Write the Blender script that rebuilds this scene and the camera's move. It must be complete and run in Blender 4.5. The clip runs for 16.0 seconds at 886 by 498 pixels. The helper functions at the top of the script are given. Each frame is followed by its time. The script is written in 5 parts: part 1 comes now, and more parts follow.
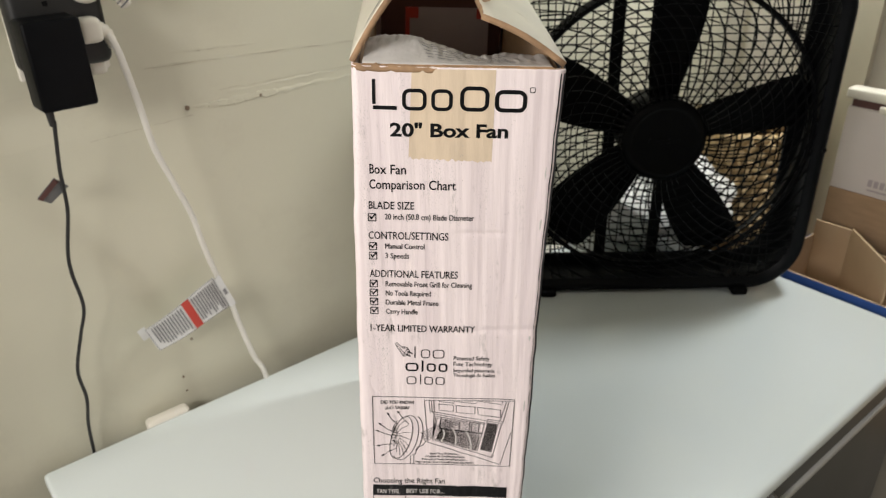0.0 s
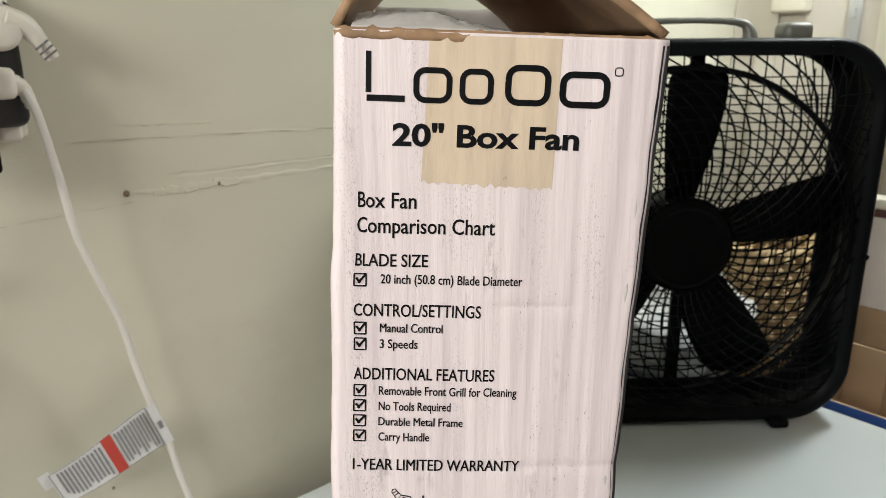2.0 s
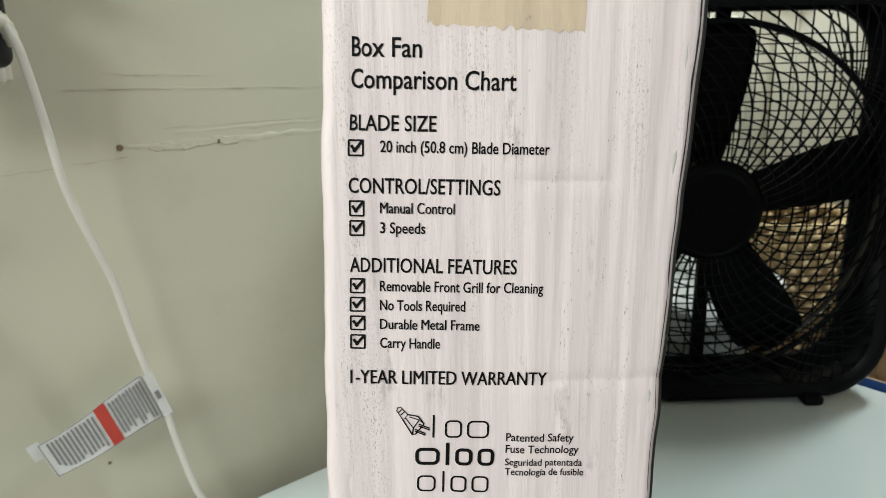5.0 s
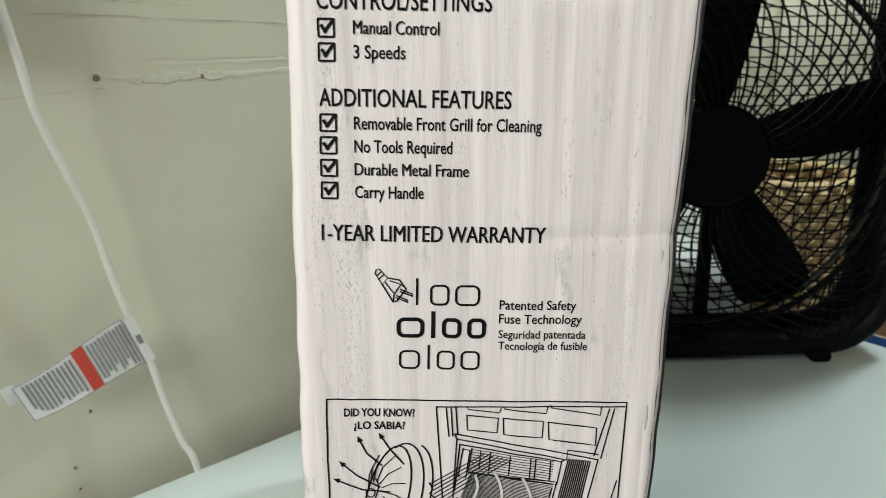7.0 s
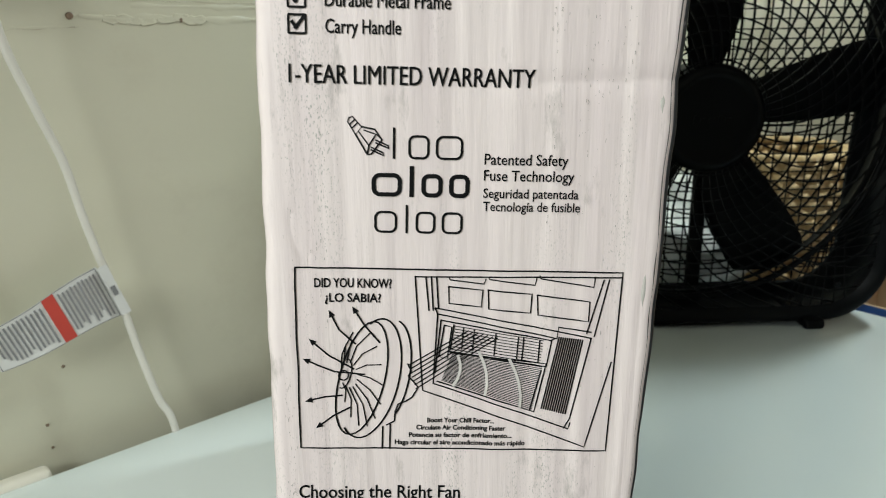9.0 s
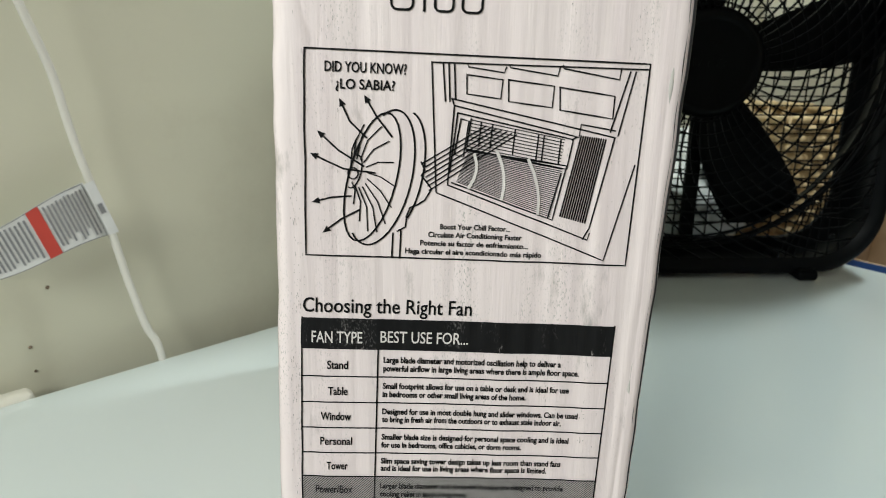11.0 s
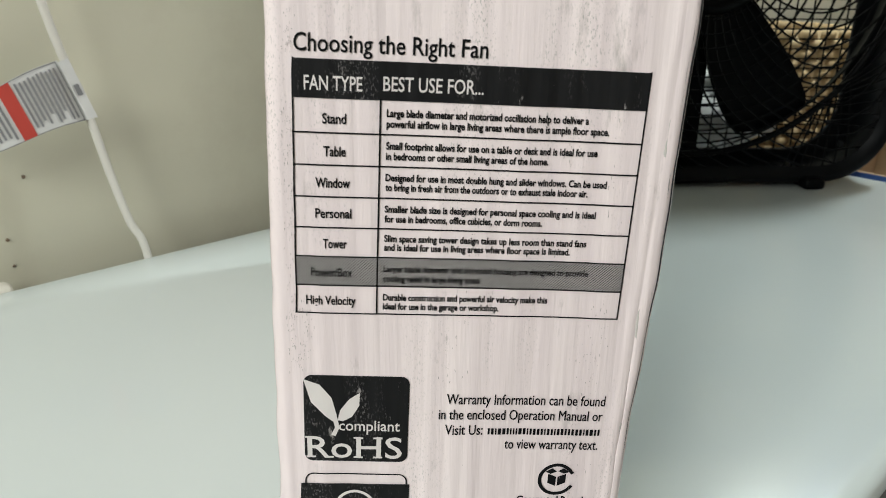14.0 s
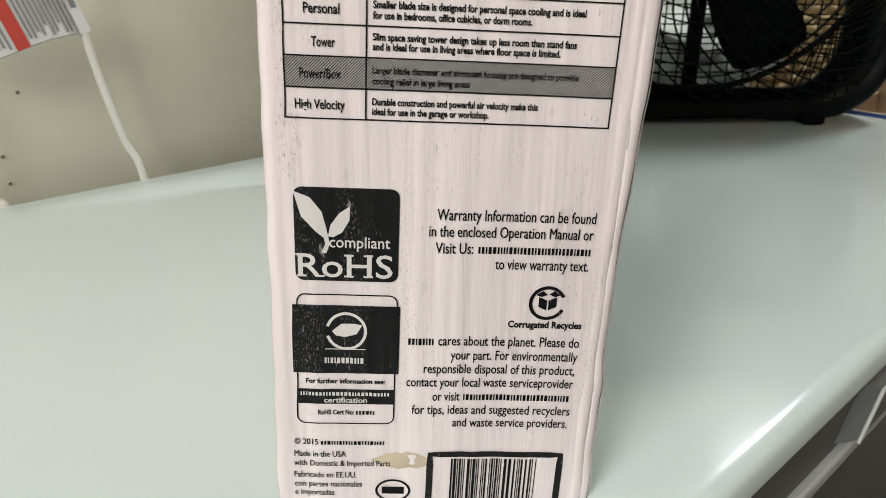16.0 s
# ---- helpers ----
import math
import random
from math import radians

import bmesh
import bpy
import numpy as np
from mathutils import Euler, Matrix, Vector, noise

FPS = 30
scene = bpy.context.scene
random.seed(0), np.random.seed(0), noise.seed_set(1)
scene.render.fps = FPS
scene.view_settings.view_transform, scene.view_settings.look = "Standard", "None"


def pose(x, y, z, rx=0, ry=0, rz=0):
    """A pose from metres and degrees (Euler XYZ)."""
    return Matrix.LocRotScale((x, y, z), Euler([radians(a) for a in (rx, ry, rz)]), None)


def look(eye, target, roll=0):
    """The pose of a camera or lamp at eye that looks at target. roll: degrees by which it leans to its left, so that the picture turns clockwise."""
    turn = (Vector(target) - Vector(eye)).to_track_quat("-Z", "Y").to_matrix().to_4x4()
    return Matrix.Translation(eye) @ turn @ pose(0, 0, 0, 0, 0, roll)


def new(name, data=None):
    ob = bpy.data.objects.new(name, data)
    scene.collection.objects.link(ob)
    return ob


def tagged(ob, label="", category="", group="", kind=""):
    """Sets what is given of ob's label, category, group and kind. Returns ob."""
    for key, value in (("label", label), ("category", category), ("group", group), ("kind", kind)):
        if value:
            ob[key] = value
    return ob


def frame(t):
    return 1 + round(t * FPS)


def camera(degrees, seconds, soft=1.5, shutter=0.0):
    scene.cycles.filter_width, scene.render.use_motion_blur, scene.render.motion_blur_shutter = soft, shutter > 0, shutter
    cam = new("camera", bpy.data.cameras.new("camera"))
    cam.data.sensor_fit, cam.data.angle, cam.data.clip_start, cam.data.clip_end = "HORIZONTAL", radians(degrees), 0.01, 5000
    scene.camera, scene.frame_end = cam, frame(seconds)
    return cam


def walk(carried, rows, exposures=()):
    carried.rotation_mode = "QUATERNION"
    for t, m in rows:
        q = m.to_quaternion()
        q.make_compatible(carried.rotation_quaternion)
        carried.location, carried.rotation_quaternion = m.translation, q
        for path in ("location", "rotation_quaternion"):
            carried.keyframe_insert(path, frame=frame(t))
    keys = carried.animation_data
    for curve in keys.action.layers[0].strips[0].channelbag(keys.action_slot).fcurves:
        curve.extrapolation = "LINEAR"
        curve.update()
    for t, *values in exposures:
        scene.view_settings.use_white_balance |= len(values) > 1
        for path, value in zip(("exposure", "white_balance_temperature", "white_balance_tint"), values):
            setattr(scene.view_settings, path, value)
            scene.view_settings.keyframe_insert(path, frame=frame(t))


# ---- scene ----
cam = camera(62.5, 16.0, soft=0.5)
cam.data.dof.use_dof, cam.data.dof.focus_distance, cam.data.dof.aperture_fstop = True, 0.295, 25
PATH = [
    (0, (0.0187, -0.4271, 1.5299), (0.0024, 0.4616, 1.0717), -1.29),
    (0.5, (0.0035, -0.4326, 1.5237), (0.0169, 0.4871, 1.1313), -1.13),
    (1, (0.0045, -0.3734, 1.4831), (0.0370, 0.5716, 1.1578), -0.95),
    (1.5, (0.0002, -0.3085, 1.4484), (0.0348, 0.6467, 1.1545), -0.65),
    (2, (-0.0082, -0.2785, 1.4266), (0.0159, 0.6811, 1.1462), -0.41),
    (2.5, (-0.0073, -0.2768, 1.4192), (0.0096, 0.6862, 1.1505), -0.48),
    (3, (-0.0053, -0.2730, 1.4091), (0.0077, 0.6916, 1.1457), -0.62),
    (3.5, (-0.0054, -0.2625, 1.3947), (0.0042, 0.7020, 1.1309), -0.86),
    (4, (-0.0084, -0.2550, 1.3847), (-0.0010, 0.7086, 1.1176), -1.05),
    (6.5, (-0.0041, -0.2316, 1.3259), (0.0011, 0.7273, 1.0420), -1.28),
    (7, (-0.0034, -0.2262, 1.3090), (0.0026, 0.7310, 1.0198), -1.31),
    (7.5, (-0.0036, -0.2221, 1.2927), (0.0064, 0.7344, 1.0008), -1.36),
    (8, (-0.0035, -0.2190, 1.2767), (0.0114, 0.7378, 0.9864), -1.22),
    (8.2, (-0.0033, -0.2183, 1.2714), (0.0149, 0.7395, 0.9844), -1.17),
    (10.3, (0.0022, -0.2213, 1.2223), (0.0236, 0.7314, 0.9193), -0.21),
    (10.5, (-0.0050, -0.2227, 1.2111), (0.0336, 0.7328, 0.9186), 0.35),
    (11, (-0.0109, -0.2246, 1.1950), (0.0274, 0.7275, 0.8916), 0.51),
    (11.5, (-0.0119, -0.2230, 1.1848), (0.0279, 0.7249, 0.8685), 0.59),
    (12, (-0.0124, -0.2274, 1.1820), (0.0300, 0.7167, 0.8548), 0.69),
    (12.5, (-0.0140, -0.2310, 1.1686), (0.0306, 0.7085, 0.8289), 0.61),
    (13, (-0.0164, -0.2238, 1.1495), (0.0293, 0.7118, 0.7993), 0.54),
    (13.5, (-0.0189, -0.2144, 1.1328), (0.0292, 0.7193, 0.7782), 0.51),
    (14, (-0.0162, -0.2160, 1.1223), (0.0331, 0.7178, 0.7679), 0.50),
    (14.5, (-0.0129, -0.2193, 1.1055), (0.0352, 0.7163, 0.7555), 0.44),
    (15, (-0.0096, -0.2252, 1.0989), (0.0391, 0.7096, 0.7472), 0.49),
    (15.5, (-0.0124, -0.2363, 1.0847), (0.0362, 0.6934, 0.7196), 0.46),
    (16, (-0.0132, -0.2358, 1.0688), (0.0348, 0.6880, 0.6891), 0.42),
]
EXPOSURES = [(0, 0.08, 6500, 10), (1.5, 0.04, 6400, 9), (4, 0.0, 6150, 3), (7, -0.03, 6050, -3), (12, 0.05, 6100, 0), (14, 0.06, 6150, 2.5), (16, 0.06, 6300, 4)]
walk(cam, [(t, look(eye, target, roll)) for t, eye, target, roll in PATH], EXPOSURES)

# ---- light: a ceiling tube fixture behind the camera, a second one farther off, a dim room ----
world = bpy.data.worlds.new("room_air")
scene.world = world
world.use_nodes = True
world.node_tree.nodes["Background"].inputs[0].default_value = (0.8, 0.85, 0.9, 1)
world.node_tree.nodes["Background"].inputs[1].default_value = 0.05


def area_lamp(name, place, target, sx, sy, watts, colour):
    data = bpy.data.lights.new(name, "AREA")
    data.shape, data.size, data.size_y, data.energy, data.color = "RECTANGLE", sx, sy, watts, colour
    ob = new(name, data)
    ob.matrix_world = look(place, target)
    return ob


area_lamp("pendant_light", (-0.98, -1.42, 1.94), (0.0, 0, 0.95), 0.8, 0.5, 31.5, (1.0, 0.965, 0.92))
bulb = bpy.data.lights.new("bare_bulb", "POINT")
bulb.energy, bulb.shadow_soft_size, bulb.color = 3.2, 0.12, (0.97, 1.0, 0.98)
new("bare_bulb", bulb).location = (0.80, 1.02, 2.08)
area_lamp("ceiling_light", (0.9, 0.9, 2.0), (0.58, 1.2, 1.6), 0.3, 0.15, 16, (0.97, 1.0, 0.98))

# ---- materials ----
def mat(name, colour, rough=0.5, vary=0.08, scale=30.0, stretch=(1, 1, 1), bump=0.1, bump_scale=200.0, metal=0.0,
        stain=None, stain_scale=4.0, stain_lo=0.55, stain_hi=0.75, stain_stretch=(1, 1, 1), rough_vary=0.1, dist=0.001, spec=0.5):
    m = bpy.data.materials.new(name)
    m.use_nodes = True
    nt = m.node_tree
    bs = nt.nodes["Principled BSDF"]
    link = nt.links.new
    tc = nt.nodes.new("ShaderNodeTexCoord")
    mp = nt.nodes.new("ShaderNodeMapping")
    mp.inputs["Scale"].default_value = stretch
    link(tc.outputs["Object"], mp.inputs[0])
    n1 = nt.nodes.new("ShaderNodeTexNoise")
    n1.inputs["Scale"].default_value, n1.inputs["Detail"].default_value = scale, 5
    link(mp.outputs[0], n1.inputs[0])
    ramp = nt.nodes.new("ShaderNodeMapRange")
    ramp.inputs[1].default_value, ramp.inputs[2].default_value = 0.3, 0.7
    ramp.inputs[3].default_value, ramp.inputs[4].default_value = 1 - vary, 1 + vary
    link(n1.outputs[0], ramp.inputs[0])
    mul = nt.nodes.new("ShaderNodeVectorMath")
    mul.operation = "MULTIPLY"
    mul.inputs[0].default_value = colour
    link(ramp.outputs[0], mul.inputs[1])
    out = mul.outputs[0]
    if stain:
        mp2 = nt.nodes.new("ShaderNodeMapping")
        mp2.inputs["Scale"].default_value = stain_stretch
        link(tc.outputs["Object"], mp2.inputs[0])
        n2 = nt.nodes.new("ShaderNodeTexNoise")
        n2.inputs["Scale"].default_value, n2.inputs["Detail"].default_value, n2.inputs["Roughness"].default_value = stain_scale, 8, 0.7
        link(mp2.outputs[0], n2.inputs[0])
        r2 = nt.nodes.new("ShaderNodeMapRange")
        r2.inputs[1].default_value, r2.inputs[2].default_value = stain_lo, stain_hi
        link(n2.outputs[0], r2.inputs[0])
        mix = nt.nodes.new("ShaderNodeMix")
        mix.data_type = "RGBA"
        link(r2.outputs[0], mix.inputs[0])
        link(out, mix.inputs[6])
        mix.inputs[7].default_value = (*stain, 1)
        out = mix.outputs[2]
    link(out, bs.inputs["Base Color"])
    n3 = nt.nodes.new("ShaderNodeTexNoise")
    n3.inputs["Scale"].default_value, n3.inputs["Detail"].default_value = bump_scale, 4
    link(mp.outputs[0], n3.inputs[0])
    r3 = nt.nodes.new("ShaderNodeMapRange")
    r3.inputs[3].default_value, r3.inputs[4].default_value = max(rough - rough_vary, 0.02), min(rough + rough_vary, 1)
    link(n1.outputs[0], r3.inputs[0])
    link(r3.outputs[0], bs.inputs["Roughness"])
    if bump:
        b = nt.nodes.new("ShaderNodeBump")
        b.inputs["Strength"].default_value, b.inputs["Distance"].default_value = bump, dist
        link(n3.outputs[0], b.inputs["Height"])
        link(b.outputs[0], bs.inputs["Normal"])
    bs.inputs["Metallic"].default_value = metal
    bs.inputs["Specular IOR Level"].default_value = spec
    return m


M_WALL = mat("cream_wall_paint", (0.53, 0.51, 0.404), 0.42, 0.05, 3, (0.8, 1, 1.4), bump=0.3, bump_scale=9, dist=0.006,
             stain=(0.44, 0.41, 0.32), stain_scale=2.6, stain_lo=0.55, stain_hi=0.8)
M_WALL2 = mat("beige_wall_paint", (0.60, 0.56, 0.48), 0.5, 0.05, 4, bump=0.15, bump_scale=30, dist=0.003)
M_TRIM = mat("cream_trim_paint", (0.72, 0.68, 0.56), 0.4, 0.04, 6, bump=0.1, bump_scale=40)
M_CEIL = mat("ceiling_paint", (0.75, 0.74, 0.7), 0.8, 0.04, 4)
M_FLOOR = mat("grey_concrete", (0.27, 0.26, 0.25), 0.7, 0.15, 5, bump=0.2, bump_scale=60)
M_LID = mat("white_enamel_lid", (0.69, 0.745, 0.75), 0.14, 0.015, 3, bump=0.02, bump_scale=60, rough_vary=0.05)
# the freezer's shaded front is put into this dark grey colour
M_FBODY = mat("shaded_enamel_body", (0.10, 0.10, 0.098), 0.45, 0.05, 5, bump=0.05, bump_scale=300)
M_TRIMGREY = mat("light_grey_plastic", (0.5, 0.5, 0.49), 0.35, 0.04, 8)
M_GASKET = mat("grey_gasket", (0.12, 0.12, 0.12), 0.6)
M_BOX = mat("white_printed_cardboard", (0.91, 0.80, 0.81), 0.32, 0.035, 14, (6, 1, 0.35), 0.5, 40, stain=(0.40, 0.36, 0.35),
            stain_scale=42, stain_lo=0.60, stain_hi=0.78, stain_stretch=(2.2, 1, 0.55), dist=0.0012)
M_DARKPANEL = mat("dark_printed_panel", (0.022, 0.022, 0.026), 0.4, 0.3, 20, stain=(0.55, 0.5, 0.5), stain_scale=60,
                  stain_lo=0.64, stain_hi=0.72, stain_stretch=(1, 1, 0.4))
M_KRAFT = mat("kraft_cardboard", (0.36, 0.235, 0.14), 0.8, 0.10, 25, (1, 1, 4), 0.2, 120)
M_KRAFT_EDGE = mat("torn_kraft_edge", (0.36, 0.225, 0.13), 0.9, 0.25, 90, bump=0.6, bump_scale=300)
M_KRAFT_LIGHT = mat("light_kraft_cardboard", (0.45, 0.32, 0.20), 0.8, 0.06, 15, bump=0.15, bump_scale=120)
M_FLAP = mat("dirty_cream_card", (0.66, 0.62, 0.53), 0.5, 0.08, 20, bump=0.25, bump_scale=60, stain=(0.42, 0.36, 0.27), stain_scale=30, stain_lo=0.6, stain_hi=0.8)
M_PAPER = mat("torn_white_paper", (0.56, 0.53, 0.51), 0.75, 0.10, 60, bump=0.6, bump_scale=150)
M_INK = mat("worn_black_ink", (0.007, 0.007, 0.008), 0.6, 0.3, 40, (6, 1, 0.35), 0.3, 40, stain=(0.5, 0.46, 0.45), stain_scale=260,
            stain_lo=0.71, stain_hi=0.80, stain_stretch=(1.5, 1, 0.6), spec=0.1)
M_RUB = mat("grey_rub_marks", (0.40, 0.355, 0.35), 0.6, 0.3, 300)
M_INK_WORN = mat("rubbed_black_ink", (0.011, 0.011, 0.012), 0.5, 0.3, 40, (6, 1, 0.35), 0.3, 40, stain=(0.5, 0.46, 0.45), stain_scale=190,
                 stain_lo=0.63, stain_hi=0.74, stain_stretch=(1.5, 1, 0.5), spec=0.15)
M_INK_GREY = mat("grey_printed_tint", (0.42, 0.39, 0.39), 0.45, 0.1, 40)
M_WHITE_INK = mat("white_reversed_print", (0.74, 0.69, 0.68), 0.45, 0.05, 30)
M_TAPE = mat("yellowed_packing_tape", (0.74, 0.60, 0.455), 0.16, 0.09, 25, (3, 1, 0.6), 0.45, 60, dist=0.0012)
M_TAPE_FAINT = mat("faint_tape_remnant", (0.62, 0.51, 0.39), 0.15, 0.15, 60, bump=0.3, bump_scale=80)
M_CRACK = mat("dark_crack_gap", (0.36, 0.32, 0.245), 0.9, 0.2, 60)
M_CLEAR = mat("crumpled_clear_tape", (0.66, 0.61, 0.48), 0.14, 0.2, 45, bump=0.5, bump_scale=90)
M_BLACK = mat("black_plastic", (0.003, 0.0033, 0.004), 0.42, 0.2, 30, bump=0.1, bump_scale=500, spec=0.08)
M_BLACK_METAL = mat("black_painted_metal", (0.0035, 0.004, 0.005), 0.40, 0.15, 20, bump=0.08, bump_scale=400, spec=0.10)
M_TAP = mat("dark_grey_tap_plastic", (0.016, 0.016, 0.016), 0.45, 0.15, 30, bump=0.1, bump_scale=500, spec=0.35)
M_GREY_PL = mat("olive_grey_plastic", (0.13, 0.13, 0.11), 0.4, 0.05, 20)
M_WHITE_PL = mat("white_plastic", (0.64, 0.605, 0.53), 0.42, 0.03, 20, bump=0.03)
M_CORD = mat("white_cord_rubber", (0.62, 0.60, 0.55), 0.45, 0.04, 20)
M_BLACK_CORD = mat("black_cord_rubber", (0.015, 0.015, 0.015), 0.45, 0.1, 20)
M_TAG = mat("white_tag_paper", (0.64, 0.64, 0.63), 0.5, 0.04, 40, bump=0.1)
M_TAG_INK = mat("grey_tag_print", (0.20, 0.20, 0.21), 0.6)
M_RED = mat("red_print", (0.45, 0.045, 0.03), 0.5, 0.05, 40)
M_BLUE = mat("blue_printed_card", (0.03, 0.085, 0.30), 0.45, 0.1, 15)
M_NAVY = mat("navy_denim", (0.012, 0.022, 0.075), 0.9, 0.3, 120, bump=0.5, bump_scale=500)
M_PINKWHITE = mat("off_white_card", (0.60, 0.54, 0.51), 0.6, 0.05, 8)
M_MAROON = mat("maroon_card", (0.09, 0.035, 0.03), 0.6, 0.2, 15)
M_GREYCARD = mat("grey_label_card", (0.40, 0.34, 0.35), 0.6, 0.1, 15)
M_STEEL = mat("rusty_nail_steel", (0.20, 0.15, 0.11), 0.5, 0.3, 300, metal=0.7)
M_BAG = mat("white_plastic_film", (0.78, 0.78, 0.76), 0.18, 0.06, 12, bump=0.3, bump_scale=40)
M_WICKER = mat("tan_wicker", (0.50, 0.36, 0.19), 0.65, 0.2, 60, bump=0.4, bump_scale=200)
M_WOOD = mat("plain_pine_board", (0.40, 0.28, 0.16), 0.6, 0.15, 12, (1, 8, 8), 0.2, 60)


def add_scuffs(m, dark, grain=700.0, column=26.0, lo=0.50, hi=0.62, streak=(1.0, 1.0, 0.06)):
    """Fine dark rub marks gathered in upright columns, over what colours the material so far."""
    nt = m.node_tree
    bs = nt.nodes["Principled BSDF"]
    src = bs.inputs["Base Color"].links[0].from_socket
    tc = nt.nodes.new("ShaderNodeTexCoord")

    def layer(scale, stretch, a, b, detail):
        mp = nt.nodes.new("ShaderNodeMapping")
        mp.inputs["Scale"].default_value = stretch
        nt.links.new(tc.outputs["Object"], mp.inputs[0])
        n = nt.nodes.new("ShaderNodeTexNoise")
        n.inputs["Scale"].default_value, n.inputs["Detail"].default_value = scale, detail
        nt.links.new(mp.outputs[0], n.inputs[0])
        r = nt.nodes.new("ShaderNodeMapRange")
        r.inputs[1].default_value, r.inputs[2].default_value = a, b
        nt.links.new(n.outputs[0], r.inputs[0])
        return r.outputs[0]

    fine = layer(grain, (1, 1, 0.45), lo, hi, 3)
    cols = layer(column, (2.6, 1, 0.30), 0.50, 0.72, 4)
    mul = nt.nodes.new("ShaderNodeMath")
    mul.operation = "MULTIPLY"
    nt.links.new(fine, mul.inputs[0])
    nt.links.new(cols, mul.inputs[1])
    mix = nt.nodes.new("ShaderNodeMix")
    mix.data_type = "RGBA"
    nt.links.new(mul.outputs[0], mix.inputs[0])
    nt.links.new(src, mix.inputs[6])
    mix.inputs[7].default_value = (*dark, 1)
    nt.links.new(mix.outputs[2], bs.inputs["Base Color"])


add_scuffs(M_BOX, (0.47, 0.44, 0.43), 1900, 26, 0.56, 0.68)


def add_bands(m, tint, amount):
    """Broad soft upright bands where the flutes of the board show through the coating."""
    nt = m.node_tree
    bs = nt.nodes["Principled BSDF"]
    src = bs.inputs["Base Color"].links[0].from_socket
    tc = nt.nodes.new("ShaderNodeTexCoord")
    total = None
    for scale, stretch, share in ((55, (1.6, 1, 0.05), 0.6), (150, (1.3, 1, 0.03), 0.4)):
        mp = nt.nodes.new("ShaderNodeMapping")
        mp.inputs["Scale"].default_value = stretch
        nt.links.new(tc.outputs["Object"], mp.inputs[0])
        n = nt.nodes.new("ShaderNodeTexNoise")
        n.inputs["Scale"].default_value, n.inputs["Detail"].default_value = scale, 1
        nt.links.new(mp.outputs[0], n.inputs[0])
        r = nt.nodes.new("ShaderNodeMapRange")
        r.inputs[1].default_value, r.inputs[2].default_value, r.inputs[4].default_value = 0.45, 0.62, amount * share
        nt.links.new(n.outputs[0], r.inputs[0])
        if total is None:
            total = r.outputs[0]
        else:
            add = nt.nodes.new("ShaderNodeMath")
            nt.links.new(total, add.inputs[0])
            nt.links.new(r.outputs[0], add.inputs[1])
            total = add.outputs[0]
    mix = nt.nodes.new("ShaderNodeMix")
    mix.data_type = "RGBA"
    nt.links.new(total, mix.inputs[0])
    nt.links.new(src, mix.inputs[6])
    mix.inputs[7].default_value = (*tint, 1)
    nt.links.new(mix.outputs[2], bs.inputs["Base Color"])


add_bands(M_BOX, (0.60, 0.50, 0.53), 0.42)
add_scuffs(M_INK_WORN, (0.24, 0.22, 0.22), 1700, 30, 0.55, 0.68)


# ---- mesh helpers ----
def mesh_of(name, bm, material, smooth=False):
    me = bpy.data.meshes.new(name)
    bmesh.ops.recalc_face_normals(bm, faces=bm.faces[:])
    bm.to_mesh(me)
    bm.free()
    me.materials.append(material)
    if smooth:
        me.polygons.foreach_set("use_smooth", [True] * len(me.polygons))
    return me


def part(name, bm, material, parent=None, label="", smooth=False):
    ob = new(name, mesh_of(name, bm, material, smooth))
    ob.parent = parent
    if label:
        ob["label"] = label
    return ob


def thing(name, label, category, m=None, group="", kind=""):
    ob = new(name)
    if m is not None:
        ob.matrix_world = m
    return tagged(ob, label, category, group, kind)


def box_bm(x0, x1, y0, y1, z0, z1, bevel=0.0, seg=2, bm=None):
    bm2 = bmesh.new()
    bmesh.ops.create_cube(bm2, size=1)
    for v in bm2.verts:
        v.co = ((x0 + x1) / 2 + v.co.x * (x1 - x0), (y0 + y1) / 2 + v.co.y * (y1 - y0), (z0 + z1) / 2 + v.co.z * (z1 - z0))
    if bevel:
        bmesh.ops.bevel(bm2, geom=bm2.edges[:], offset=bevel, segments=seg, affect="EDGES", profile=0.5)
    if bm is None:
        return bm2
    tmp = bpy.data.meshes.new("tmp")
    bm2.to_mesh(tmp)
    bm2.free()
    bm.from_mesh(tmp)
    bpy.data.meshes.remove(tmp)
    return bm


def tube(bm, pts, r, n=8, closed=False):
    """A round tube through pts, radius r (a number or one for each point)."""
    pts = [Vector(p) for p in pts]
    k = len(pts)
    rs = r if isinstance(r, (list, tuple)) else [r] * k
    rings, up = [], None
    for i, p in enumerate(pts):
        a = pts[(i - 1) % k] if closed or i else pts[0]
        b = pts[(i + 1) % k] if closed or i < k - 1 else pts[-1]
        d = (b - a).normalized()
        if up is None:
            up = d.orthogonal().normalized()
        up = (up - d * up.dot(d)).normalized()
        side = d.cross(up)
        rings.append([bm.verts.new(p + (up * math.cos(2 * math.pi * j / n) + side * math.sin(2 * math.pi * j / n)) * rs[i]) for j in range(n)])
    for i in range(k if closed else k - 1):
        a, b = rings[i], rings[(i + 1) % k]
        for j in range(n):
            bm.faces.new((a[j], a[(j + 1) % n], b[(j + 1) % n], b[j]))
    if not closed:
        bm.faces.new(rings[0][::-1])
        bm.faces.new(rings[-1])
    return bm


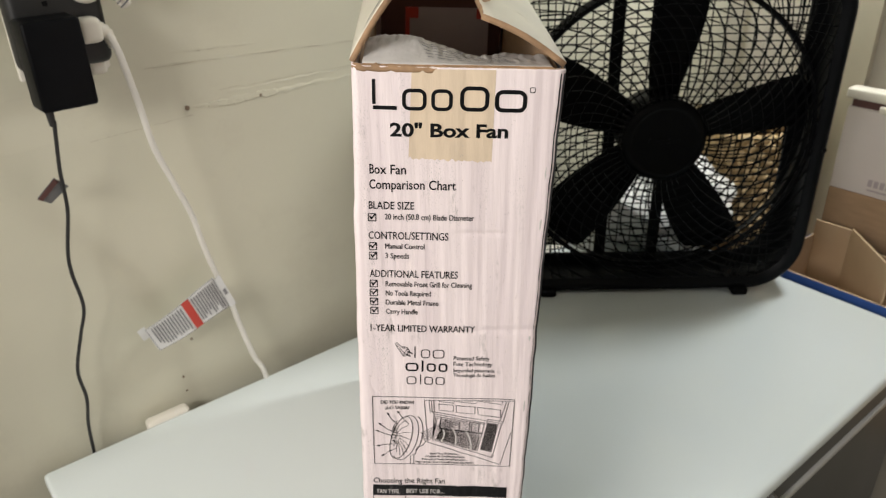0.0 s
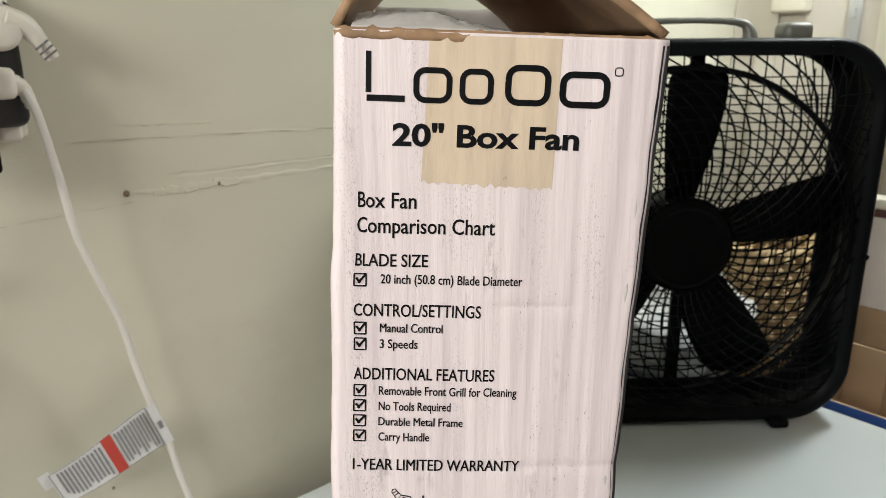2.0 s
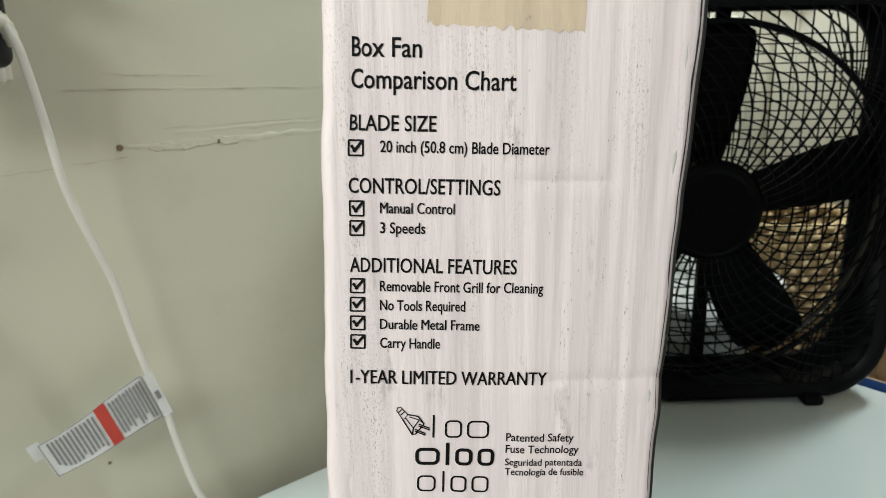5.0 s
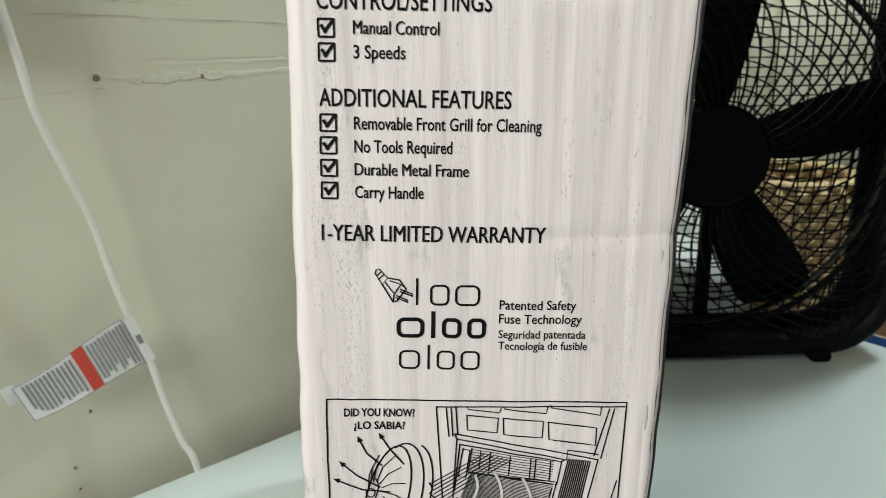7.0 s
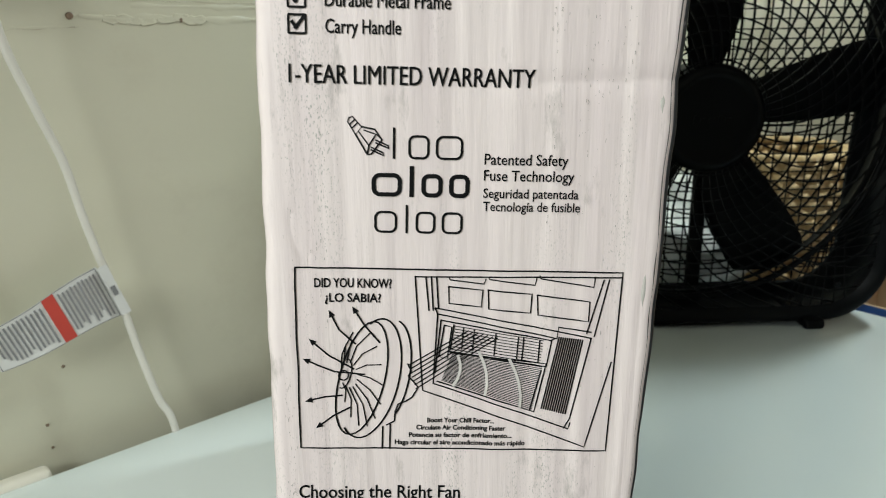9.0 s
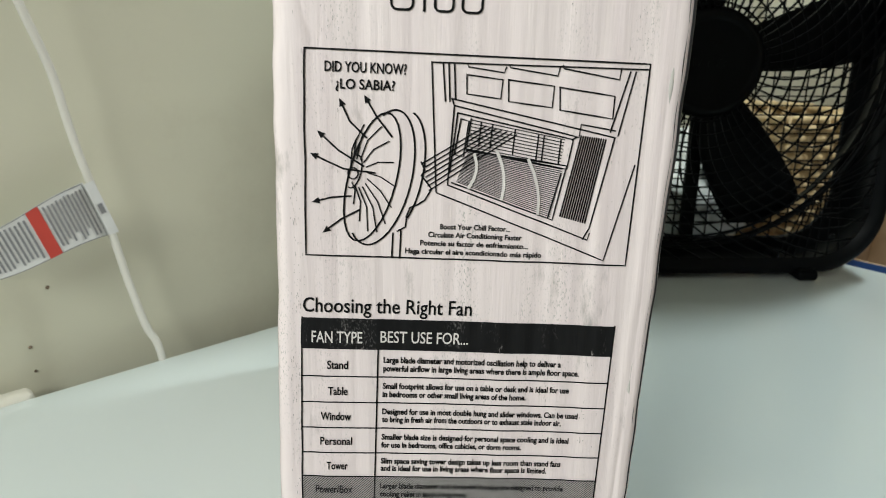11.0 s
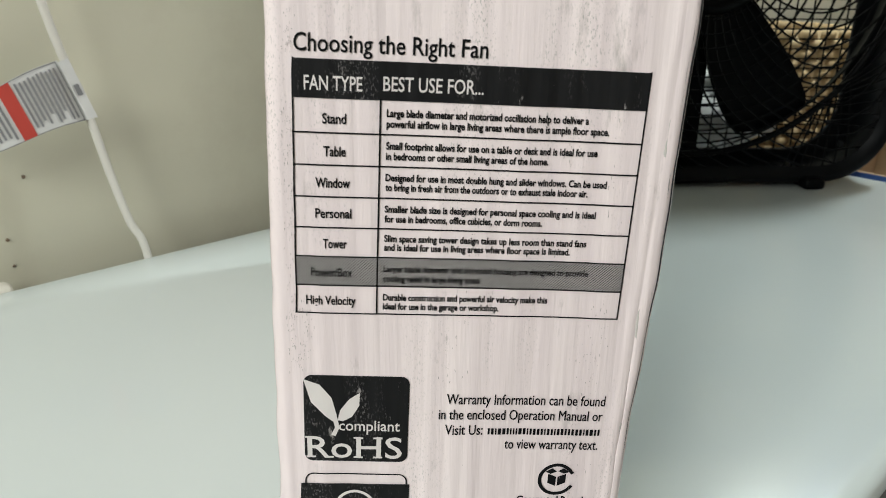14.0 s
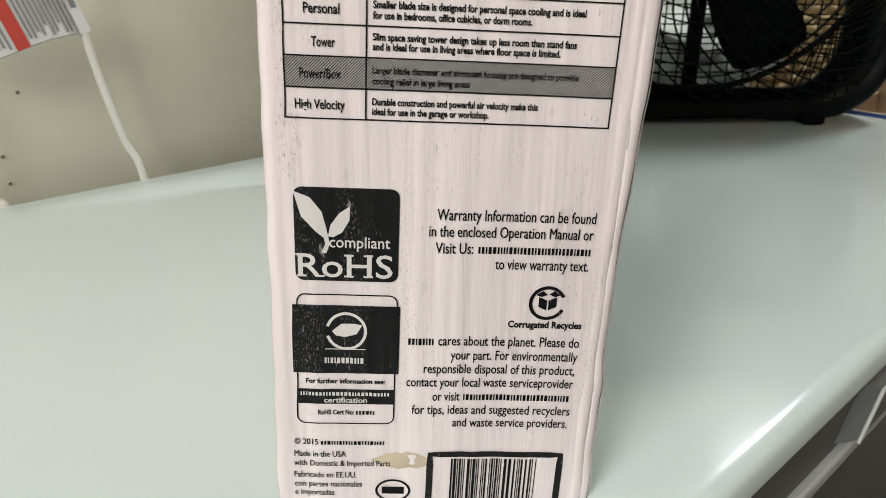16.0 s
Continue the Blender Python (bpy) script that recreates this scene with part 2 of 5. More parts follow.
def spline(pts, per=8):
    """Points on a smooth curve through pts."""
    pts = [Vector(p) for p in pts]
    out = []
    for i in range(len(pts) - 1):
        p0, p1, p2, p3 = pts[max(i - 1, 0)], pts[i], pts[i + 1], pts[min(i + 2, len(pts) - 1)]
        for j in range(per):
            t = j / per
            out.append(0.5 * (2 * p1 + (p2 - p0) * t + (2 * p0 - 5 * p1 + 4 * p2 - p3) * t * t + (3 * p1 - p0 - 3 * p2 + p3) * t ** 3))
    return out + [pts[-1]]


# ---- the room: s runs along the back wall, q from it into the room ----
WALL_ANGLE = radians(43.39)
WALL_DIST = 0.5597
S_AX = Vector((math.cos(WALL_ANGLE), math.sin(WALL_ANGLE), 0))
Q_AX = Vector((math.sin(WALL_ANGLE), -math.cos(WALL_ANGLE), 0))
ROOM = Matrix.Translation(-Q_AX * WALL_DIST) @ Matrix(((S_AX.x, Q_AX.x, 0, 0), (S_AX.y, Q_AX.y, 0, 0), (0, 0, 1, 0), (0, 0, 0, 1)))
S0, S1, Q1, H = -2.3, 1.49, 3.2, 2.4


def wall_point(s, q, z):
    return ROOM @ Vector((s, q, z))


def room_part(name, x0, x1, y0, y1, z0, z1, material, label, category):
    ob = part(name, box_bm(x0, x1, y0, y1, z0, z1), material)
    ob.matrix_world = ROOM
    return tagged(ob, label, category, kind="structure")


room_part("floor", S0 - 0.1, S1 + 0.1, -0.1, Q1 + 0.1, -0.1, 0, M_FLOOR, "grey concrete basement floor", "floor")
room_part("ceiling", S0 - 0.1, S1 + 0.1, -0.1, Q1 + 0.1, H, H + 0.1, M_CEIL, "plain painted basement ceiling", "ceiling")


def wall_q(s, z):
    """How far the uneven plaster stands out of the wall's plane."""
    return 0.0028 * noise.noise((s * 2.3, z * 2.9, 3.1)) + 0.0012 * noise.noise((s * 9, z * 14, 7.7)) + 0.0008 * noise.noise((s * 5, z * 40, 2.7))


# back wall: a sheet with old, uneven plaster, thick behind
def back_wall():
    bm = bmesh.new()
    nx, nz = 300, 220
    grid = []
    for i in range(nx + 1):
        col = []
        for k in range(nz + 1):
            s, z = S0 + (S1 - S0) * i / nx, H * k / nz
            q = wall_q(s, z)
            col.append(bm.verts.new((s, q, z)))
        grid.append(col)
    for i in range(nx):
        for k in range(nz):
            bm.faces.new((grid[i][k], grid[i + 1][k], grid[i + 1][k + 1], grid[i][k + 1]))
    me = mesh_of("wall_north", bm, M_WALL, True)
    ob = new("wall_north", me)
    ob.matrix_world = ROOM
    mod = ob.modifiers.new("thickness", "SOLIDIFY")
    mod.thickness, mod.offset = 0.1, -1 if me.polygons[0].normal.y > 0 else 1
    return tagged(ob, "uneven cream-painted plaster wall with cracks and nail holes", "wall", kind="structure")


back_wall()
room_part("wall_east", S1, S1 + 0.1, -0.1, Q1 + 0.1, 0, H, M_WALL2, "plain beige painted wall", "wall")
room_part("wall_south", S0 - 0.1, S1 + 0.1, Q1, Q1 + 0.1, 0, H, M_WALL2, "plain beige painted wall", "wall")
room_part("wall_west", S0 - 0.1, S0, -0.1, Q1 + 0.1, 0, H, M_WALL2, "plain beige painted wall", "wall")

# ---- the chest freezer: a runs along it, b from front to back ----
TOP = 0.86
FZ_ANGLE = radians(39.65)
FZ = pose(0, 0, 0, 0, 0, 39.65)
A0, A1, B0, B1 = -0.225, 0.951, -0.075, 0.5295


def crowned_lid():
    """A flat enamel lid that rolls gently down towards its front edge."""
    profile = [(B1, -0.018), (B1, -0.006), (B1 - 0.002, -0.002), (B1 - 0.006, 0.0)]
    profile += [(B1 - 0.006 - (B1 - 0.106 - B0) * k / 10, 0.0) for k in range(1, 11)]
    b_flat = B0 + 0.10
    profile += [(b_flat - 0.094 * k / 12, -0.0022 * (k / 12) ** 2) for k in range(1, 13)]
    profile += [(B0 + 0.0024, -0.0042), (B0 + 0.0005, -0.008), (B0, -0.018)]
    bm = bmesh.new()
    stations = [(A0, -0.006), (A0 + 0.0018, -0.0018), (A0 + 0.006, 0.0), (A1 - 0.006, 0.0), (A1 - 0.0018, -0.0018), (A1, -0.006)]
    rows = [[bm.verts.new((a, b, TOP + max(-0.018, z + drop))) for b, z in profile] for a, drop in stations]
    for r0, r1 in zip(rows, rows[1:]):
        for j in range(len(profile) - 1):
            bm.faces.new((r0[j], r0[j + 1], r1[j + 1], r1[j]))
    base = [[bm.verts.new((r[0].co.x, r[k].co.y, TOP - 0.018)) for k in range(len(profile))] for r in (rows[0], rows[-1])]
    for r, b in ((rows[0], base[0]), (rows[-1], base[1])):
        for j in range(len(profile) - 1):
            bm.faces.new((r[j], r[j + 1], b[j + 1], b[j]))
    bm.faces.new((base[0][0], base[0][-1], base[1][-1], base[1][0]))
    bmesh.ops.remove_doubles(bm, verts=bm.verts[:], dist=0.00001)
    return bm


def chest_freezer():
    root = thing("chest_freezer", "white chest freezer with a glossy closed lid along the wall", "freezer", FZ)
    part("lid", crowned_lid(), M_LID, root, "glossy white enamel lid", True)
    # fascia, cabinet and grip carry the front's shade in their colour
    part("lid_fascia", box_bm(A0 + 0.003, A1 - 0.003, B0 + 0.003, B1 - 0.003, TOP - 0.056, TOP - 0.0175, 0.002), M_FBODY, root, "lid fascia with shade in its grey")
    part("trim_strip", box_bm(A0 - 0.001, A1 + 0.001, B0 - 0.002, B0 + 0.02, TOP - 0.066, TOP - 0.0565, 0.002), M_TRIMGREY, root, "light grey trim strip")
    part("gasket", box_bm(A0 + 0.012, A1 - 0.012, B0 + 0.012, B1 - 0.012, TOP - 0.067, TOP - 0.054), M_GASKET, root, "grey rubber lid gasket")
    part("cabinet", box_bm(A0 + 0.006, A1 - 0.006, B0 + 0.008, B1 - 0.006, 0.03, TOP - 0.066, 0.01, 2), M_FBODY, root, "enamel cabinet with shade in its grey")
    bm = bmesh.new()
    for pts, y in (((0.235, -0.050, 0.262, -0.020, 0.470, -0.020, 0.497, -0.050), B0 + 0.0035), ((0.245, -0.047, 0.268, -0.024, 0.464, -0.024, 0.487, -0.047), B0 - 0.006)):
        for i in range(0, 8, 2):
            bm.verts.new((pts[i], y, TOP + pts[i + 1]))
    bm.verts.ensure_lookup_table()
    v = bm.verts
    bm.faces.new((v[4], v[5], v[6], v[7]))
    for i in range(4):
        bm.faces.new((v[i], v[(i + 1) % 4], v[4 + (i + 1) % 4], v[4 + i]))
    bm.faces.new((v[3], v[2], v[1], v[0]))
    part("handle", bm, M_FBODY, root, "moulded lid grip with shade in its grey")
    bm = bmesh.new()
    tube(bm, [(0.243, B0 - 0.007, TOP - 0.048), (0.267, B0 - 0.007, TOP - 0.023), (0.465, B0 - 0.007, TOP - 0.023), (0.489, B0 - 0.007, TOP - 0.048)], 0.0012, 6)
    part("grip_rim", bm, M_TRIMGREY, root, "light rim of the grip")
    for a in (A0 + 0.05, A1 - 0.05):
        for b in (B0 + 0.05, B1 - 0.05):
            part("foot", box_bm(a - 0.02, a + 0.02, b - 0.02, b + 0.02, 0, 0.032, 0.004), M_BLACK, root)
    # hinge covers at the back edge
    for a in (-0.06, 0.72):
        bm = box_bm(a - 0.03, a + 0.03, B1 - 0.002, B1 + 0.017, TOP - 0.05, TOP + 0.004, 0.006, 3)
        part("hinge", bm, M_WHITE_PL, root, "white plastic hinge cover", True)
    return root


chest_freezer()

# ---- the tall cardboard carton: u across its front, w up it, in metres ----
ROT, LEAN = 0.03995, 0.01125
EU = Vector((math.cos(ROT), 0, -math.sin(ROT)))
EW = Vector((math.sin(ROT), LEAN, math.cos(ROT))).normalized()
EN = EU.cross(EW).normalized()          # out of the front, away from the camera side it is -EN
if EN.y < 0:
    EN = -EN
ORIGIN = Vector((0, 0, TOP))
UL, UR, WT = -0.0652, 0.0597, 0.5675


def dent(u, w):
    """Unevenness of the front, positive outwards."""
    d = 0.0011 * noise.noise((u * 14, w * 7, 1.3)) + 0.0004 * noise.noise((u * 60, w * 12, 5.1)) + 0.00022 * noise.noise((u * 130, w * 2.5, 9.1)) + 0.00005 * math.sin(u * 850 + 0.6 * noise.noise((u * 30, w * 6, 2)))
    for edge in (UL, UR):
        e = abs(u - edge)
        if e < 0.003:
            d -= 0.0026 * (1 - e / 0.003) ** 2
    # the crease across the middle
    d -= 0.0008 * math.exp(-((w - 0.459 - 0.01 * (u - 0.03)) / 0.0020) ** 2) * max(0.0, min(1.0, (u + 0.002) / 0.01)) * max(0.0, min(1.0, (0.040 - u) / 0.01))
    # a buckle that wanders up beside the right edge, and a thumb dent near the left one
    buckle = UR - 0.0060 + 0.0016 * noise.noise((w * 9, 3.3, 0)) + 0.0008 * noise.noise((w * 31, 1.3, 0))
    d += 0.0010 * max(0.12, 1 - w / 0.30) * (0.3 + 1.3 * abs(noise.noise((w * 17, 6.1, 0)))) * math.exp(-((u - buckle) / 0.0012) ** 2)
    d -= 0.0006 * max(0.15, 1 - w / 0.30) * math.exp(-((u - buckle - 0.0022) / 0.0013) ** 2)
    rim = max(0.0, 1 - (UR - u) / 0.012)
    d += rim * 0.0007 * noise.noise((u * 170, w * 55, 8.8)) * (0.5 + max(0.0, 1 - w / 0.25))
    ring = math.hypot((u + 0.052) / 0.006, (w - 0.338) / 0.012)
    d -= 0.00035 * math.exp(-((ring - 1) / 0.20) ** 2) * (1 if u < -0.052 and w < 0.342 else 0.0)
    d -= 0.0008 * math.exp(-((w - 0.3835 - 0.05 * (u - 0.03)) / 0.003) ** 2) * max(0.0, min(1.0, (u + 0.01) / 0.03))
    return d


def edge_shift(u, w):
    """The front flares a little at the top."""
    f = max(0.0, (w - 0.42) / 0.15)
    ramp = max(0.0, min(1.0, (abs(u) - 0.050) / 0.010))
    crushed = 0.0024 * math.exp(-((w - 0.095) / 0.055) ** 2) + 0.0008 * math.exp(-((w - 0.02) / 0.03) ** 2) if u > 0 else 0.0
    crushed += 0.0011 * max(0.0, 0.22 - w) / 0.22 * noise.noise((w * 60, 2.0, 7.5)) if u > 0 else 0.0
    return u - ramp * crushed + ramp * (0.003 * f + 0.0006 * noise.noise((w * 21, 4.0 if u > 0 else 9.0, 0.5)) + 0.0006 * noise.noise((w * 70, u * 30, 1.5)))


def on_front(u, w, off=0.0):
    return ORIGIN + EU * edge_shift(u, w) + EW * w - EN * (dent(u, w) + off)


def grid_bm(nu, nw, fn):
    bm = bmesh.new()
    g = [[bm.verts.new(fn(i / nu, k / nw)) for k in range(nw + 1)] for i in range(nu + 1)]
    for i in range(nu):
        for k in range(nw):
            bm.faces.new((g[i][k], g[i + 1][k], g[i + 1][k + 1], g[i][k + 1]))
    return bm


carton = thing("cardboard_carton", "tall worn white printed fan carton with opened top flaps", "box")


def carton_panel(name, nu, nw, fn, material, label, thick=0.004):
    bm = grid_bm(nu, nw, fn)
    ob = part(name, bm, material, carton, label, True)
    mod = ob.modifiers.new("thickness", "SOLIDIFY")
    mod.thickness, mod.offset = thick, 0
    return ob


def back(side, d, w):
    """The way from the front to d metres behind it along a side (-1 left, 1 right); the left side spreads towards the back."""
    slope = (0.07 if side < 0 else 0.0) * (0.55 + 0.45 * w / WT)
    return Vector((side * slope * d, d, 0))


DEPTH = 0.46
carton_panel("front_panel", 230, 420, lambda a, b: on_front(UL + (UR - UL) * a, WT * b, -0.002), M_BOX, "white printed narrow front panel with smudges")
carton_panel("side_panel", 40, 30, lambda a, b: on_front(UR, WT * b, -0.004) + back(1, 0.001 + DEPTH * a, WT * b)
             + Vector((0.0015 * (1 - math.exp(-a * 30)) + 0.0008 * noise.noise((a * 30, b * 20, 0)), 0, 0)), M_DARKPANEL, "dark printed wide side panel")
carton_panel("side_panel", 20, 20, lambda a, b: on_front(UL, WT * b, -0.004) + back(-1, 0.001 + DEPTH * a, WT * b), M_BOX, "white printed wide side panel")
carton_panel("back_panel", 6, 12, lambda a, b: (on_front(UL, WT * b, -0.002) + back(-1, DEPTH, WT * b)).lerp(on_front(UR, WT * b, -0.002) + back(1, DEPTH, WT * b), a), M_BOX, "white back panel")
carton_panel("bottom_panel", 4, 4, lambda a, b: on_front(UL + (UR - UL) * a, 0.006, 0) + Vector((0, 0.004 + (DEPTH - 0.008) * b, 0)), M_KRAFT, "kraft bottom")

# inner kraft lining seen through the open top
for uu, sd in ((UL + 0.0024, -1), (UR - 0.0024, 1)):
    bm = grid_bm(10, 8, lambda a, b: on_front(uu, WT * (0.4 + 0.599 * b), -0.004) + back(sd, 0.004 + (DEPTH - 0.01) * a, WT * (0.4 + 0.599 * b)))
    part("inner_liner", bm, M_KRAFT, carton, "bare kraft inside")


def flap(name, fn, nu, nw, label, outer, inner, thick=0.0036):
    """A flap with a printed outside, a kraft inside and a torn kraft edge."""
    out = grid_bm(nu, nw, fn)
    ob = part(name, out, outer, carton, label, True)
    ob.data.materials.append(inner)
    ob.data.materials.append(M_KRAFT_EDGE)
    mod = ob.modifiers.new("thickness", "SOLIDIFY")
    mod.thickness, mod.offset, mod.material_offset, mod.material_offset_rim = thick, 1, 1, 2
    return ob


# left wide flap, half raised and leaning in
def left_flap(a, b):
    base = on_front(UL, WT, -0.002) + back(-1, 0.002 + (DEPTH - 0.004) * a, WT)
    ang = radians(56 - 6 * a)
    reach = 0.061 * b * (1 + 0.02 * noise.noise((a * 9, 3, 0)))
    bow = 0.002 * math.sin(math.pi * b)
    return base + EU * (reach * math.cos(ang) - bow) + EW * (reach * math.sin(ang)) + Vector((0, 0.006 * b * (1 - a), 0))


def right_flap(a, b, torn=1.0):
    base = on_front(UR, WT, -0.002) + back(1, 0.002 + (DEPTH - 0.004) * a, WT)
    ang = radians(28 + 10 * a)
    tear = 0.007 * noise.noise((a * 8, 2.2, 0)) + 0.0018 * noise.noise((a * 24, 8.2, 0))
    reach = (0.058 + tear * torn) * b
    return base - EU * (reach * math.cos(ang)) + EW * (reach * math.sin(ang) + 0.003 * math.sin(math.pi * b))


def front_flap(a, b):
    lift = 0.006 * math.exp(-((a - 0.20) / 0.24) ** 2) * math.sin(min(1, b * 1.2) * math.pi * 0.75) * 1.3
    ragged = 0.008 * math.exp(-((a - 0.15) / 0.22) ** 2) - 0.010 * math.exp(-((a - 0.62) / 0.10) ** 2) + 0.005 * noise.noise((a * 7, 4.4, 0))
    ragged += 0.0022 * noise.noise((a * 38, 1.4, 0)) + 0.0012 * noise.noise((a * 120, 1.4, 3))
    u = UL + 0.005 + (UR - UL - 0.010) * a
    crease = 0.0016 * b * noise.noise((a * 26, b * 4, 6)) + 0.0009 * b * abs(noise.noise((a * 50 + b * 9, b * 9, 2)))
    sag = 0.007 * b * max(0.0, min(1.0, (a - 0.30) / 0.30))
    return on_front(u, WT - 0.001, -0.003) + Vector((0, b * (0.042 + ragged), 0)) + EW * (lift * 0.45 + 0.005 * b + crease - sag)


def back_flap(a, b):
    base = (on_front(UL + 0.020, WT, 0) + back(-1, DEPTH - 0.002, WT)).lerp(on_front(UR - 0.004, WT, 0) + back(1, DEPTH - 0.002, WT), a)
    tall = 0.024 + 0.0008 * noise.noise((a * 14, 0.3, 0))
    return base + EW * (tall * b) + Vector((0, 0.012 * b, 0))


flap("flap", left_flap, 24, 8, "raised side flap, cream outside with a torn kraft edge", M_FLAP, M_KRAFT)
flap("flap", right_flap, 90, 8, "raised side flap with ragged torn tape along its edge", M_FLAP, M_KRAFT)
flap("flap", front_flap, 140, 14, "short torn front flap folded inwards", M_PAPER, M_KRAFT, 0.002)
flap("flap", back_flap, 30, 6, "short back flap standing up", M_PAPER, M_KRAFT, 0.003)

# ragged kraft fold along the top of the front
bm = bmesh.new()
pts = [on_front(UL + (UR - UL) * i / 40, WT - 0.0005 + 0.0016 * noise.noise((i * 0.7, 0, 3)) - (0.001 if i < 17 else 0), -0.0015) for i in range(41)]
tube(bm, pts, [0.0013 + 0.0011 * noise.noise((i * 0.9, 5, 0)) + (0.0011 if i < 17 else 0) for i in range(41)], 6)
part("torn_fold", bm, M_KRAFT_EDGE, carton, "torn kraft fold line", True)
# an added sheet: its maroon paints the shade inside the back panel; label on it
inner = thing("packed_insert", "maroon sheet for the shaded inside of the carton's back panel, with a grey label", "insert")
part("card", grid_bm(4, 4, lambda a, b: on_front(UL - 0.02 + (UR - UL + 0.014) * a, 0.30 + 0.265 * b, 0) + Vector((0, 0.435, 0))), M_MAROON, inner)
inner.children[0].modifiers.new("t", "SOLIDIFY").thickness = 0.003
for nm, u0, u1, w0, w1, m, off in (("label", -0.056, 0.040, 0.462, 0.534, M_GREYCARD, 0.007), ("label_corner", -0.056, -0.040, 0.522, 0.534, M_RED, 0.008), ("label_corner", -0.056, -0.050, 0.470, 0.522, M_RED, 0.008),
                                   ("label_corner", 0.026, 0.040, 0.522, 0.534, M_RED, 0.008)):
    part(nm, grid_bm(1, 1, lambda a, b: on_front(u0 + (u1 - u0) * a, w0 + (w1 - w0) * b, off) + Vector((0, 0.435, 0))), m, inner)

# crumpled clear tape along the torn right flap, a peeled kraft patch and a curled tip
def on_right_flap(a, b, h):
    ang = radians(28 + 10 * a)
    return right_flap(a, b) + (EU * math.sin(ang) + EW * math.cos(ang)) * (h + 0.0039)


def tape_flap(a, b):
    la = 0.20 + 0.62 * a
    inner_b = 0.60 + 0.20 * noise.noise((a * 3.5, 2, 5)) + 0.07 * noise.noise((a * 11, 2, 5))
    lb = inner_b + (1.02 + 0.06 * noise.noise((a * 8, 1, 1)) - inner_b) * b
    return on_right_flap(la, lb, 0.0007 + 0.0012 * abs(noise.noise((a * 5, b * 2.5, 1))) + 0.0007 * noise.noise((a * 12, b * 6, 7)))


part("tape_strip", grid_bm(110, 10, tape_flap), M_CLEAR, carton, "crumpled shiny torn packing tape", True)
part("peeled_patch", grid_bm(20, 6, lambda a, b: on_right_flap(0.07 + 0.20 * a, 0.98 - (0.16 + 0.06 * noise.noise((a * 8, 1, 1))) * (1 - abs(2 * a - 1) ** 3) * b, 0.0007)),
     M_KRAFT_EDGE, carton, "bare kraft where the paper peeled off", True)
bm = grid_bm(16, 10, lambda a, b: on_right_flap(0.80 + 0.06 * a, 1.0, 0) - EU * (0.020 * b) + EW * (0.004 * math.sin(b * 5 + a) + 0.006 * math.sin(math.pi * a)) + EW * 0.003 * noise.noise((a * 3, b * 5, 2)))
part("curled_tip", bm, M_CLEAR, carton, "curled torn end of the tape", True)
# dark lens-shaped print on the cream side flap
bm = bmesh.new()
lo_, hi_ = [], []
for i in range(25):
    f = i / 24
    b = 0.28 + 0.62 * f
    a = 0.010 + 0.020 * math.sin(math.pi * f)
    p = left_flap(a, b) + (-EU * 0.83 + EW * 0.55) * 0.0043
    q = left_flap(a + 0.003 + 0.010 * math.sin(math.pi * f), b) + (-EU * 0.83 + EW * 0.55) * 0.0043
    lo_.append(bm.verts.new(p))
    hi_.append(bm.verts.new(q))
for i in range(24):
    bm.faces.new((lo_[i], lo_[i + 1], hi_[i + 1], hi_[i]))
part("flap_print", bm, M_DARKPANEL, carton, "dark printed crescent")
# faint lines of small print on the front flap
for k in range(6):
    for i in range(9):
        a0 = 0.30 + 0.012 * k + 0.052 * i
        w0 = 0.040 + 0.014 * noise.noise((k * 3.1, i * 1.7, 0))
        bb = 0.80 - 0.115 * k
        part("flap_text", grid_bm(3, 1, lambda a, b: front_flap(a0 + w0 * a, bb - 0.026 * b) + EW * 0.0026), M_TAG_INK, carton)

# frayed paper along the worn upright edges
for uu, seed, r0 in ((UR - 0.0040, 3, 0.0009), (UL + 0.0012, 8, 0.0011)):
    bm = bmesh.new()
    tube(bm, [on_front(uu + 0.0012 * noise.noise((k * 0.31, seed, 0)), WT * k / 120, (-0.0012 if uu > 0 else -0.0022) + 0.0012 * noise.noise((k * 0.23, seed, 4))) for k in range(121)],
         [r0 + 0.0011 * noise.noise((k * 0.47, seed, 2)) for k in range(121)], 6)
    part("frayed_edge", bm, M_PAPER, carton, "frayed paper on a worn edge", True)

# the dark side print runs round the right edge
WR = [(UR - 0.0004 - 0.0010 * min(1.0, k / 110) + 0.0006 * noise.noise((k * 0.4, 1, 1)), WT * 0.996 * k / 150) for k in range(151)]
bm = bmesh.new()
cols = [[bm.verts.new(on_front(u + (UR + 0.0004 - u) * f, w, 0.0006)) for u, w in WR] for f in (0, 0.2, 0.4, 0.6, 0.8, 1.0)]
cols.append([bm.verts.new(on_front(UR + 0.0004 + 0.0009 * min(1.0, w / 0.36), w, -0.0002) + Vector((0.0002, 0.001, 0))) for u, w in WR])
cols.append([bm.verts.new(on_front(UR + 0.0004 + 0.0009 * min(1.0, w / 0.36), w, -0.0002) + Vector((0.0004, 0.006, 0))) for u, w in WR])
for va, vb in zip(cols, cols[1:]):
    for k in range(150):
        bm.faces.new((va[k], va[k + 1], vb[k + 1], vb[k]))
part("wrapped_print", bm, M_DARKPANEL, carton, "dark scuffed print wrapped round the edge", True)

# yellowed tape over the top of the front, with a saw-toothed end
T0, T1 = -0.0300, 0.0222


